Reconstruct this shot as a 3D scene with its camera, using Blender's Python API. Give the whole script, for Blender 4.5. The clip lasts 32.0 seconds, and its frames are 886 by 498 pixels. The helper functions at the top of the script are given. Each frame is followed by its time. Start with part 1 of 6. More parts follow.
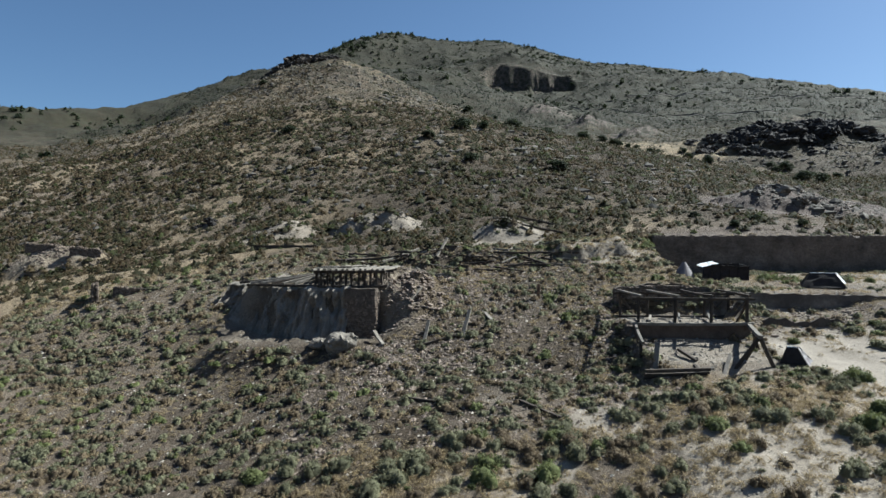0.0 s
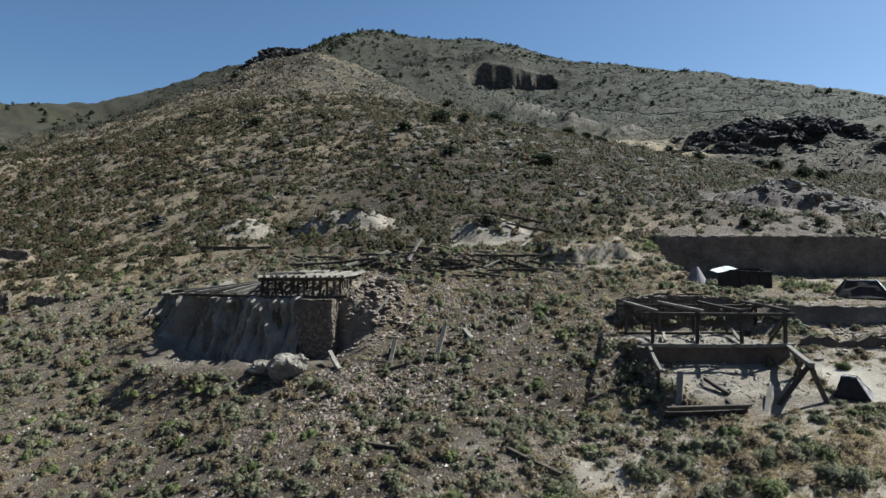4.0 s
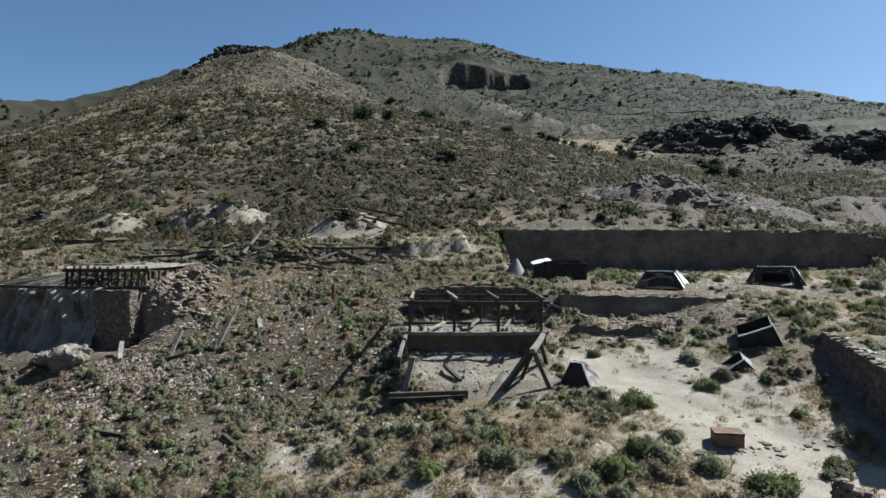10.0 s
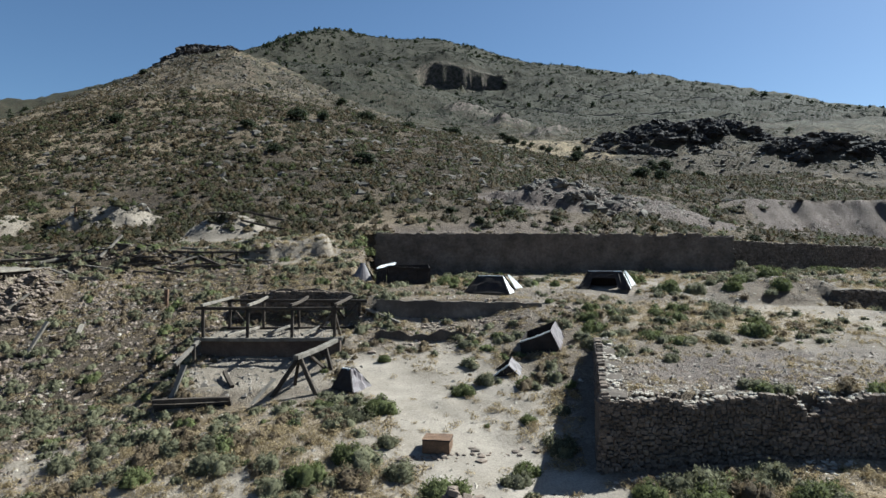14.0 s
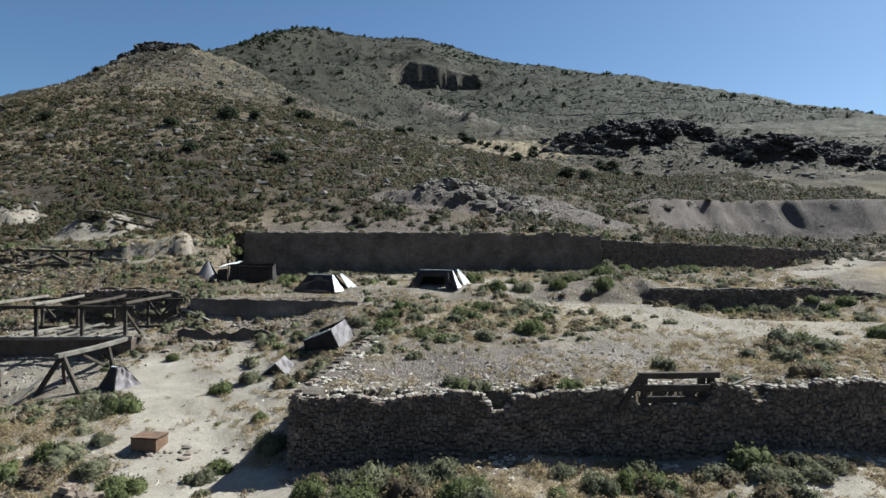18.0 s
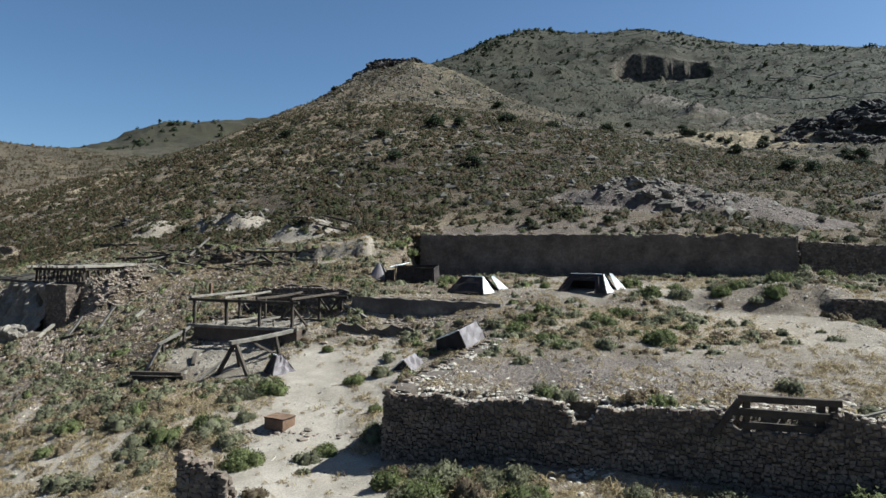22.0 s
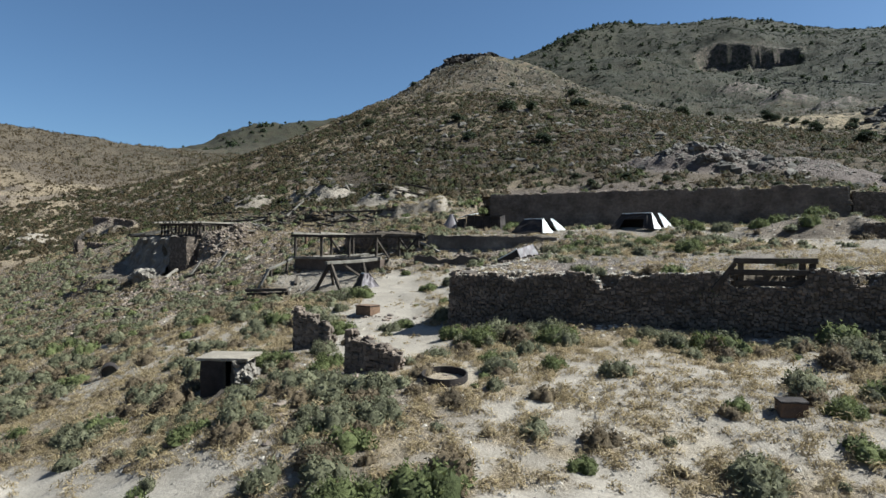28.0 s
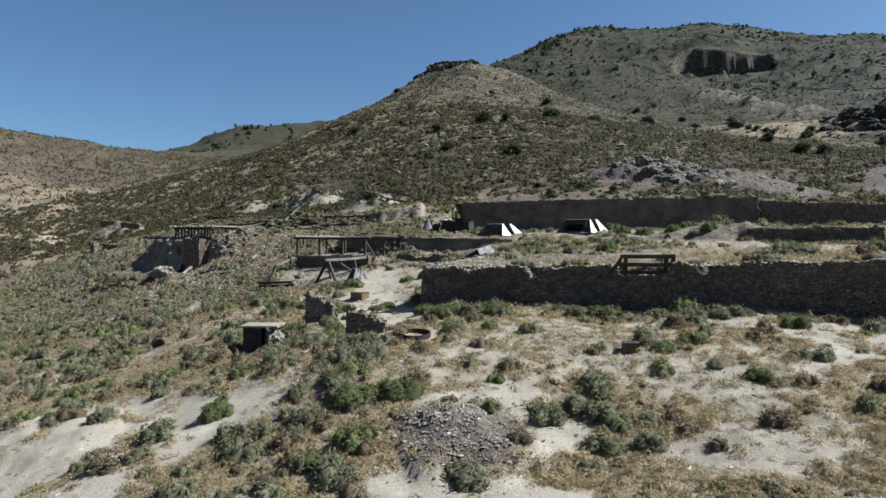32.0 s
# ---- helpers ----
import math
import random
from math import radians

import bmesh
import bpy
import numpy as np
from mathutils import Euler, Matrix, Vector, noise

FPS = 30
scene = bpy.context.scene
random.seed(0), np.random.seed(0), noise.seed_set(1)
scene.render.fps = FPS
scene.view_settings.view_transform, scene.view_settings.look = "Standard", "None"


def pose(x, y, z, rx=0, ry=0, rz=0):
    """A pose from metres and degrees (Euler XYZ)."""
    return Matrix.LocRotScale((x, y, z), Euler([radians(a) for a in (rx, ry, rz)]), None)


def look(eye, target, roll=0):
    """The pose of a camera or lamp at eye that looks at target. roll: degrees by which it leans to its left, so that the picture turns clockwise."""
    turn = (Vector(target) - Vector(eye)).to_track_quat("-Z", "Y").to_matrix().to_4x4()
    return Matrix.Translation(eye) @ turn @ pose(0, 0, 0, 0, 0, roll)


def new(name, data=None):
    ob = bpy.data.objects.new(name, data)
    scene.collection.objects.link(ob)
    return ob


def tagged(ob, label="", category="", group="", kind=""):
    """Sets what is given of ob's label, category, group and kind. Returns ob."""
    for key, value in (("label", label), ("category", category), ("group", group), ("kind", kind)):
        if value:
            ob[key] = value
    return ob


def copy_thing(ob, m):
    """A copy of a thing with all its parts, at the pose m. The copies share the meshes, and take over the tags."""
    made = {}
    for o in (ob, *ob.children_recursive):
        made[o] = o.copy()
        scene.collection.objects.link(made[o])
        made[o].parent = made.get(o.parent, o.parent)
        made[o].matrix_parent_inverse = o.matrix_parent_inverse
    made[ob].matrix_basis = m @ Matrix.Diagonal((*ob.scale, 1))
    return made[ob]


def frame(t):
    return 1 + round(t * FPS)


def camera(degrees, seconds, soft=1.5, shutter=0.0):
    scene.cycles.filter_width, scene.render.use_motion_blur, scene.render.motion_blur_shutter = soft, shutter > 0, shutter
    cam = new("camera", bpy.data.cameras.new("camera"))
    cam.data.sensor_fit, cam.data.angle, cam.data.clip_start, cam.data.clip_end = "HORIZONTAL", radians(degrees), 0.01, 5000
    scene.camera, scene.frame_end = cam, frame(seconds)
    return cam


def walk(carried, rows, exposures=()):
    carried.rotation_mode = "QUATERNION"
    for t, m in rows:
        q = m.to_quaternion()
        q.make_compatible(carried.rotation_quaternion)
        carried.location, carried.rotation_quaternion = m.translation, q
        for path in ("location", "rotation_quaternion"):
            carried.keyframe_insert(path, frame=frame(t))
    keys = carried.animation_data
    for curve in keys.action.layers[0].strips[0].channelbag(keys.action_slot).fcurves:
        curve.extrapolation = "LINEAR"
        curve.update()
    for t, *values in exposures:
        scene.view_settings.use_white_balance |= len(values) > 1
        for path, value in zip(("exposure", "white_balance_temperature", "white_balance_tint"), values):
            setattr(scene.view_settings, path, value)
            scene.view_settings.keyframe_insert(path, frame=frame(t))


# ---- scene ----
cam = camera(68.1, 32.0)
METRES, EYE, TILT, LEAN, TURN = 100.0, 20.0, 0.0, 0.0, 0.0
EXPOSURE = 1.32
ROWS = [
    (0.0, 0.0, 0.0, 0.0, -0.0, -0.17, 0.03),
    (0.5, 0.0007, 0.0181, 0.0, -0.18, -0.17, 0.03),
    (1.0, 0.0027, 0.038, 0.0007, -0.36, -0.16, 0.03),
    (1.5, 0.0048, 0.0564, 0.001, -0.55, -0.16, 0.04),
    (2.0, 0.0065, 0.077, 0.0013, -0.78, -0.18, 0.04),
    (2.5, 0.0078, 0.0956, 0.0017, -0.98, -0.19, 0.05),
    (3.0, 0.0087, 0.116, 0.0022, -1.2, -0.18, 0.05),
    (3.5, 0.009, 0.126, 0.003, -1.41, -0.19, 0.03),
    (5.5, 0.0354, 0.1268, -0.0006, -1.82, -0.2, 0.01),
    (6.0, 0.0499, 0.1267, -0.0019, -1.91, -0.18, 0.01),
    (6.5, 0.0651, 0.1265, -0.0029, -2.0, -0.16, 0.01),
    (7.0, 0.0819, 0.1262, -0.0042, -2.1, -0.15, 0.02),
    (7.5, 0.0984, 0.1253, -0.0049, -2.21, -0.16, 0.02),
    (8.0, 0.1151, 0.1242, -0.0057, -2.32, -0.16, 0.02),
    (8.5, 0.1337, 0.1226, -0.006, -2.45, -0.18, -0.03),
    (9.0, 0.1529, 0.1212, -0.0064, -2.57, -0.18, -0.01),
    (9.5, 0.171, 0.1197, -0.0066, -2.69, -0.19, -0.01),
    (10.0, 0.1905, 0.1179, -0.0063, -2.83, -0.18, -0.04),
    (10.5, 0.2094, 0.1165, -0.0061, -2.96, -0.19, -0.02),
    (11.0, 0.2293, 0.1148, -0.0055, -3.09, -0.18, -0.04),
    (11.5, 0.2479, 0.1141, -0.0054, -3.22, -0.2, -0.01),
    (12.0, 0.2681, 0.1128, -0.0051, -3.35, -0.22, -0.03),
    (12.5, 0.2865, 0.1115, -0.0047, -3.47, -0.22, -0.01),
    (13.0, 0.3064, 0.1099, -0.0041, -3.6, -0.24, -0.01),
    (13.5, 0.3249, 0.1077, -0.0028, -3.73, -0.23, -0.0),
    (14.0, 0.3449, 0.1055, -0.0011, -3.88, -0.2, -0.02),
    (14.5, 0.3639, 0.1041, 0.0003, -4.02, -0.2, -0.05),
    (16.5, 0.4397, 0.0981, -0.0028, -4.64, -0.24, -0.1),
    (17.0, 0.46, 0.0955, -0.0027, -4.82, -0.25, -0.09),
    (17.5, 0.4785, 0.0935, -0.0021, -4.97, -0.25, -0.08),
    (18.0, 0.4991, 0.0912, -0.0017, -5.13, -0.24, -0.08),
    (18.5, 0.5173, 0.089, -0.0011, -5.29, -0.24, -0.08),
    (19.0, 0.5375, 0.0867, -0.0005, -5.44, -0.24, -0.06),
    (19.5, 0.5555, 0.0848, -0.0002, -5.59, -0.25, -0.06),
    (20.0, 0.5729, 0.0836, -0.0002, -5.78, -0.28, -0.06),
    (20.5, 0.5752, 0.0848, 0.0001, -5.98, -0.32, -0.07),
    (21.0, 0.5751, 0.0865, 0.0013, -1.66, -0.32, -0.08),
    (21.5, 0.5744, 0.0883, 0.002, 4.1, -0.32, -0.11),
    (22.0, 0.5733, 0.0911, 0.0019, 14.29, -0.32, -0.14),
    (22.5, 0.5726, 0.0949, 0.0015, 23.65, -0.33, -0.19),
    (23.0, 0.5725, 0.0951, 0.0009, 23.28, -0.31, -0.21),
    (23.5, 0.5728, 0.0951, -0.0093, 22.41, -0.33, -0.18),
    (24.0, 0.5717, 0.0955, -0.0224, 22.18, -0.35, -0.13),
    (24.5, 0.5719, 0.0938, -0.0232, 22.07, -0.34, -0.14),
    (25.0, 0.5746, 0.0877, -0.0245, 21.91, -0.32, -0.15),
    (25.5, 0.5787, 0.0793, -0.0378, 21.86, -0.33, -0.12),
    (26.0, 0.5839, 0.0677, -0.0545, 21.57, -0.33, -0.08),
    (26.5, 0.59, 0.0547, -0.0596, 21.46, -0.35, -0.06),
    (28.5, 0.6203, -0.0104, -0.0608, 20.96, -0.31, -0.06),
    (29.0, 0.629, -0.0286, -0.0605, 20.81, -0.31, -0.04),
    (29.5, 0.6368, -0.045, -0.0608, 20.67, -0.29, -0.03),
    (30.0, 0.6451, -0.0631, -0.0611, 20.49, -0.28, -0.03),
    (30.5, 0.653, -0.0803, -0.0611, 20.33, -0.26, -0.04),
    (31.0, 0.6611, -0.0979, -0.0611, 20.13, -0.26, -0.02),
    (31.5, 0.6693, -0.1154, -0.0607, 19.94, -0.26, -0.01),
    (32.0, 0.677, -0.1339, -0.0609, 19.75, -0.26, 0.0),
]
walk(cam, [(t, pose(0, 0, EYE, TILT, LEAN, TURN) @ pose(METRES * x, METRES * y, METRES * z, 90 + pitch, roll, yaw)) for t, x, y, z, yaw, pitch, roll in ROWS],
     exposures=[(0.0, EXPOSURE, 5520.0, 0.5)])

# ---- world and sun ----
SUN_DIR = Vector((0.77, 0.32, 0.85)).normalized()      # towards the sun
world = bpy.data.worlds.new("desert_sky")
scene.world = world
world.use_nodes = True
wn = world.node_tree.nodes
sky = wn.new("ShaderNodeTexSky")
sky.sky_type = "NISHITA"
sky.sun_disc = False
sky.sun_elevation = math.asin(SUN_DIR.z)
sky.sun_rotation = math.atan2(SUN_DIR.x, SUN_DIR.y)
sky.altitude = 2000
sky.air_density, sky.dust_density, sky.ozone_density = 1.0, 4.0, 2.0
world.node_tree.links.new(sky.outputs[0], wn["Background"].inputs[0])
wn["Background"].inputs[1].default_value = 0.041
sun = new("sun", bpy.data.lights.new("sun", "SUN"))
sun.data.energy, sun.data.angle, sun.data.color = 5.0, radians(0.53), (1.0, 0.93, 0.83)
sun.matrix_world = look(SUN_DIR * 100, (0, 0, 0))


# ---- materials ----
def material(name, rough=0.9, metal=0.0):
    m = bpy.data.materials.new(name)
    m.use_nodes = True
    b = m.node_tree.nodes["Principled BSDF"]
    b.inputs["Roughness"].default_value, b.inputs["Metallic"].default_value = rough, metal
    b.inputs["Specular IOR Level"].default_value = 0.25
    return m, m.node_tree.nodes, m.node_tree.links, b


def noise_node(n, l, scale, detail=4.0, rough=0.6, coord=None):
    t = n.new("ShaderNodeTexNoise")
    t.inputs["Scale"].default_value, t.inputs["Detail"].default_value, t.inputs["Roughness"].default_value = scale, detail, rough
    if coord is not None:
        l.new(coord, t.inputs["Vector"])
    return t.outputs["Fac"]


def ramp(n, l, fac, stops):
    r = n.new("ShaderNodeValToRGB")
    e = r.color_ramp.elements
    while len(e) < len(stops):
        e.new(0.5)
    for el, (p, c) in zip(e, stops):
        el.position, el.color = p, (*c, 1)
    l.new(fac, r.inputs[0])
    return r.outputs[0]


def mix(n, l, fac, a, b, how="MIX"):
    m = n.new("ShaderNodeMixRGB")
    m.blend_type = how
    for s, v in zip(m.inputs, (fac, a, b)):
        if isinstance(v, (int, float)):
            s.default_value = v
        elif isinstance(v, tuple):
            s.default_value = (*v, 1)
        else:
            l.new(v, s)
    return m.outputs[0]


def bump(n, l, b, height, strength, distance):
    u = n.new("ShaderNodeBump")
    u.inputs["Strength"].default_value, u.inputs["Distance"].default_value = strength, distance
    l.new(height, u.inputs["Height"])
    l.new(u.outputs[0], b.inputs["Normal"])


def coords(n, which="Object"):
    return n.new("ShaderNodeTexCoord").outputs[which]


def grained(name, dark, light, scale=3.0, fine=25.0, rough=0.9, metal=0.0, strength=0.5, distance=0.03, per=0.0, stain=None, world_space=True):
    """A two-scale material: broad patches, fine grain, relief, and variation from piece to piece."""
    m, n, l, b = material(name, rough, metal)
    if world_space:
        co = n.new("ShaderNodeNewGeometry").outputs["Position"]
    else:
        co = coords(n)
    broad, small = noise_node(n, l, scale, 5, 0.65, co), noise_node(n, l, fine, 6, 0.7, co)
    c = ramp(n, l, broad, [(0.3, dark), (0.7, light)])
    c = mix(n, l, 0.55, c, ramp(n, l, small, [(0.3, (0.3, 0.3, 0.3)), (0.65, (1.0, 1.0, 1.0))]), "MULTIPLY")
    if stain:
        c = mix(n, l, ramp(n, l, noise_node(n, l, scale * 0.4, 6, 0.7, co), [(0.5, (0, 0, 0)), (0.66, (1, 1, 1))]), c, stain)
    if per:
        info = n.new("ShaderNodeObjectInfo")
        geo = n.new("ShaderNodeNewGeometry")
        add = n.new("ShaderNodeMath")
        l.new(info.outputs["Random"], add.inputs[0])
        l.new(geo.outputs["Random Per Island"], add.inputs[1])
        fr = n.new("ShaderNodeMath")
        fr.operation = "FRACT"
        l.new(add.outputs[0], fr.inputs[0])
        lo, hi = 1 - per, 1 + per * 0.6
        c = mix(n, l, 1.0, c, ramp(n, l, fr.outputs[0], [(0.0, (lo, lo, lo)), (1.0, (hi, hi * 0.98, hi * 0.95))]), "MULTIPLY")
    l.new(c, b.inputs["Base Color"])
    bump(n, l, b, small, strength, distance)
    return m


def leafy(name, a, c, through_light=0.38):
    """Foliage: the colour changes from plant to plant and from leaf to leaf; thin leaves let light through."""
    m, n, l, b = material(name, 0.85)
    co = n.new("ShaderNodeNewGeometry")
    patch = noise_node(n, l, 0.8, 3, 0.6, co.outputs["Position"])
    f = n.new("ShaderNodeMath")
    l.new(co.outputs["Random Per Island"], f.inputs[0])
    l.new(patch, f.inputs[1])
    h = n.new("ShaderNodeMath")
    h.operation = "MULTIPLY"
    l.new(f.outputs[0], h.inputs[0])
    h.inputs[1].default_value = 0.6
    colour = ramp(n, l, h.outputs[0], [(0.15, a), (0.95, c)])
    colour = mix(n, l, 0.7, colour, ramp(n, l, noise_node(n, l, 11.0, 4, 0.7, co.outputs["Position"]), [(0.35, (0.5, 0.5, 0.5)), (0.65, (1.15, 1.15, 1.1))]), "MULTIPLY")
    l.new(colour, b.inputs["Base Color"])
    bump(n, l, b, noise_node(n, l, 9.0, 4, 0.7, co.outputs["Position"]), 1.0, 0.12)
    t = n.new("ShaderNodeBsdfTranslucent")
    l.new(colour, t.inputs["Color"])
    x = n.new("ShaderNodeMixShader")
    x.inputs[0].default_value = through_light
    l.new(b.outputs[0], x.inputs[1])
    l.new(t.outputs[0], x.inputs[2])
    l.new(x.outputs[0], n["Material Output"].inputs["Surface"])
    return m


SAGE = leafy("sage_leaves", (0.064, 0.062, 0.036), (0.235, 0.225, 0.135))
GREEN = leafy("rabbitbrush_leaves", (0.05, 0.058, 0.021), (0.185, 0.2, 0.078))
STRAW = leafy("dry_grass", (0.22, 0.162, 0.088), (0.45, 0.352, 0.205))
# hill sage, green and brown: darker copies, the plants' shaded sides painted in
SHADED_HILL_SAGE = leafy("shaded_hill_sage_leaves", (0.015, 0.0145, 0.006), (0.056, 0.051, 0.021))
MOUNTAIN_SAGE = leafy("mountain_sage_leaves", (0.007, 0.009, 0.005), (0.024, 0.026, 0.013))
SHADED_HILL_GREEN = leafy("shaded_hill_green_leaves", (0.018, 0.022, 0.007), (0.066, 0.073, 0.022))
SHADED_HILL_BROWN = leafy("shaded_hill_dry_brush", (0.033, 0.023, 0.012), (0.095, 0.068, 0.034))
BROWN = leafy("dry_brush", (0.075, 0.056, 0.035), (0.23, 0.172, 0.108))
JUNIPER = leafy("juniper_leaves", (0.018, 0.026, 0.013), (0.05, 0.06, 0.028))
BARK = grained("bark", (0.06, 0.045, 0.035), (0.14, 0.11, 0.085), 2, 30)
TIMBER = grained("weathered_timber", (0.03, 0.023, 0.018), (0.09, 0.072, 0.057), 1.2, 18, per=0.4)
PALE_TIMBER = grained("bleached_timber", (0.12, 0.104, 0.086), (0.28, 0.248, 0.21), 1.2, 18, per=0.25)
STONE = grained("wall_stone", (0.085, 0.066, 0.052), (0.22, 0.172, 0.137), 1.4, 11, per=0.4)
MORTAR = grained("wall_rubble_core", (0.055, 0.044, 0.035), (0.13, 0.103, 0.082), 1.6, 9)
CONCRETE = grained("aged_concrete", (0.10, 0.08, 0.066), (0.24, 0.20, 0.165), 0.45, 2.2, strength=1.0, distance=0.12, stain=(0.07, 0.057, 0.048))
MASONRY = grained("stained_masonry", (0.075, 0.06, 0.049), (0.2, 0.16, 0.13), 0.4, 3.0, per=0.14, stain=(0.055, 0.043, 0.036))
ROCK = grained("hill_rock", (0.10, 0.087, 0.074), (0.27, 0.238, 0.205), 0.5, 7, per=0.4)
DARK_ROCK = grained("dark_volcanic_rock", (0.022, 0.019, 0.018), (0.085, 0.074, 0.068), 0.12, 2.5, per=0.5)
HILL_ROCK = grained("grey_hill_boulder", (0.06, 0.053, 0.045), (0.16, 0.142, 0.122), 0.5, 5, per=0.4)
ROCK_WARM = grained("warm_rubble", (0.12, 0.092, 0.073), (0.3, 0.238, 0.195), 0.8, 8, per=0.45)
PALE_ROCK = grained("pale_rubble", (0.27, 0.235, 0.195), (0.50, 0.45, 0.385), 0.8, 8, per=0.3)
CLAY = grained("pale_clay", (0.13, 0.112, 0.092), (0.28, 0.242, 0.2), 0.5, 5, strength=0.8, distance=0.12)
RUST = grained("rusted_steel", (0.016, 0.012, 0.011), (0.045, 0.034, 0.029), 1.2, 14, rough=0.8)
RUST_RED = grained("orange_rust", (0.09, 0.055, 0.037), (0.19, 0.115, 0.07), 1.5, 14, rough=0.85)
# near-white base colour: the sun's glare on the steel is painted in
GLARE_STEEL = grained("pale_steel_sun_glare", (0.6, 0.59, 0.58), (0.85, 0.85, 0.84), 1.0, 10, rough=0.5, strength=0.15)
TIN = grained("weathered_sheet_metal", (0.12, 0.1, 0.1), (0.21, 0.18, 0.182), 0.8, 10, rough=0.6, strength=0.2)
BRICK = grained("soft_brick", (0.085, 0.06, 0.047), (0.165, 0.122, 0.094), 1.5, 12, per=0.3)
PLASTER = grained("old_plaster", (0.19, 0.16, 0.125), (0.28, 0.24, 0.19), 0.7, 8)


# ---- land ----
def smooth(e0, e1, v):
    k = np.clip((v - e0) / (e1 - e0), 0.0, 1.0)
    return k * k * (3 - 2 * k)


# Lines of the land, each a few corners in metres: crests, hollows and benches.
FOOT_SLOPE = [(-2, 54, 5.1), (9, 59.4, 7.6), (5.4, 71.6, 11.4), (-15.6, 62, 4.8), (-29.6, 72.6, 6.0), (-43, 82.7, 8.8), (-43, 92.7, 13.6), (14, 38.8, 2.2), (-26, 63.8, 3.1)]
YARD = [(19, 47.6, 6.6), (28.5, 49, 8.3), (36.5, 47, 8.3), (42, 46, 8.3), (37, 65.5, 11.7), (40, 63, 11.4), (24, 60, 9.6), (20, 53, 8.0), (28, 40, 6.0), (45, 60, 11.9)]
LOWER_FLAT = [(37, 21.6, 3.5), (42, 25.8, 6.0), (56.5, 27.5, 6.6), (63.5, 20.8, 4.1), (70.5, 22, 4.9), (73.3, 32, 7.4), (64, 32, 7.5), (50, 39, 7.9), (66, 37.5, 8.1), (82, 35, 7.7), (48, 31, 7.3)]
DOWNSTREAM = [(0, 20, -3.0), (0, -10, -7), (67, -5, -0.5), (67, -25, -3.0), (110, 20, 5.0), (-60, 20, -7), (-120, 40, -4), (0, -100, -16), (300, -100, -6), (-300, -150, -10)]
BENCH = [(33.5, 70.7, 14.0), (46, 68, 14.0), (18, 87.8, 17.4), (-6, 91, 17.3), (-22, 92, 16.8), (46, 76, 15.5), (60, 76, 16.0), (75, 85, 16.3), (124, 105, 17.9), (150, 80, 15), (110, 60, 13.5)]
LOWER_HILL = [(34, 101.5, 22.3), (36, 105, 23.6), (56, 111, 25.5), (60, 118, 27.0), (24, 111, 24.5), (10, 105, 22.0), (-9, 119, 24.2), (-28, 121, 23.4), (-68, 133, 18.9), (-48, 133, 24.5), (90, 125, 24.0), (130, 130, 22.0)]
HILL_FACE = [(-2, 177, 48.6), (4.4, 211, 60), (-40, 260, 78), (40, 235, 60), (62, 290, 66)]
ROCKY_SPUR = [(-70, 400, 131.7), (-95, 440, 143.6), (-122, 418, 123.8), (-162, 404, 93.8), (-200, 330, 63.3), (-160, 230, 43.2), (-110, 170, 27.9)]
SAND_HOLLOW = [(114, 330, 64), (107, 389, 82), (150, 270, 50), (-10, 545, 122), (38, 470, 92)]
DARK_LEDGES = [(195, 330, 74), (250, 300, 66), (200, 260, 50), (114, 150, 29.5), (146, 148, 30), (200, 180, 34), (300, 220, 45)]
MOUNTAIN = [(-97, 1400, 478.6), (112, 1457, 478), (256, 1192, 344.9), (389, 897, 254.7), (445, 706, 185.7), (530, 588, 139.6), (650, 400, 95.8), (-161, 1300, 433.7), (-190, 1200, 379.4), (-12, 757, 224.2), (100, 1015, 318), (95, 905, 229), (130, 800, 192.6), (170, 700, 166.8), (360, 600, 137), (330, 420, 95)]
FAR_RIDGE = [(-319, 392, 83.3), (-359, 478, 100.7), (-472, 700, 169.6), (-322, 720, 150.7), (-230, 640, 150), (-700, 900, 177)]
WEST_HILL = [(-353, 294, 91.3), (-300, 200, 65.8), (-250, 120, 42), (-200, 60, 18), (-420, 150, 90), (-600, 300, 115.7)]
SADDLES = [(-40, 1385, 458.5), (45, 1385, 453.5), (160, 1330, 426), (-300, 1150, 326), (-420, 1050, 213), (-560, 1100, 192), (-230, 560, 105), (-60, 1150, 320), (-75, 470, 149), (-60, 520, 137), (-250, 900, 260), (320, 1150, 340), (600, 760, 183), (-450, 560, 112), (-560, 640, 126.5)]
WEST_HOLLOW = [(-90, 90, 9), (-130, 150, 18), (-200, 250, 44), (-270, 340, 76)]
OUTLANDS = [(-3000, 0, 150), (3000, 0, 40), (0, 3500, 250), (0, -3500, -90), (2600, 2600, 150), (-2600, 2600, 250), (2600, -2600, -60), (-2600, -2600, -60), (1200, 300, 60), (1200, 1200, 150), (-1300, 300, 100)]
KNOTS = np.array(FOOT_SLOPE + YARD + LOWER_FLAT + DOWNSTREAM + BENCH + LOWER_HILL + HILL_FACE + ROCKY_SPUR + SAND_HOLLOW + DARK_LEDGES
                 + MOUNTAIN + FAR_RIDGE + WEST_HILL + SADDLES + WEST_HOLLOW + OUTLANDS, dtype=float)


OFFS = np.random.RandomState(7).rand(64, 64)


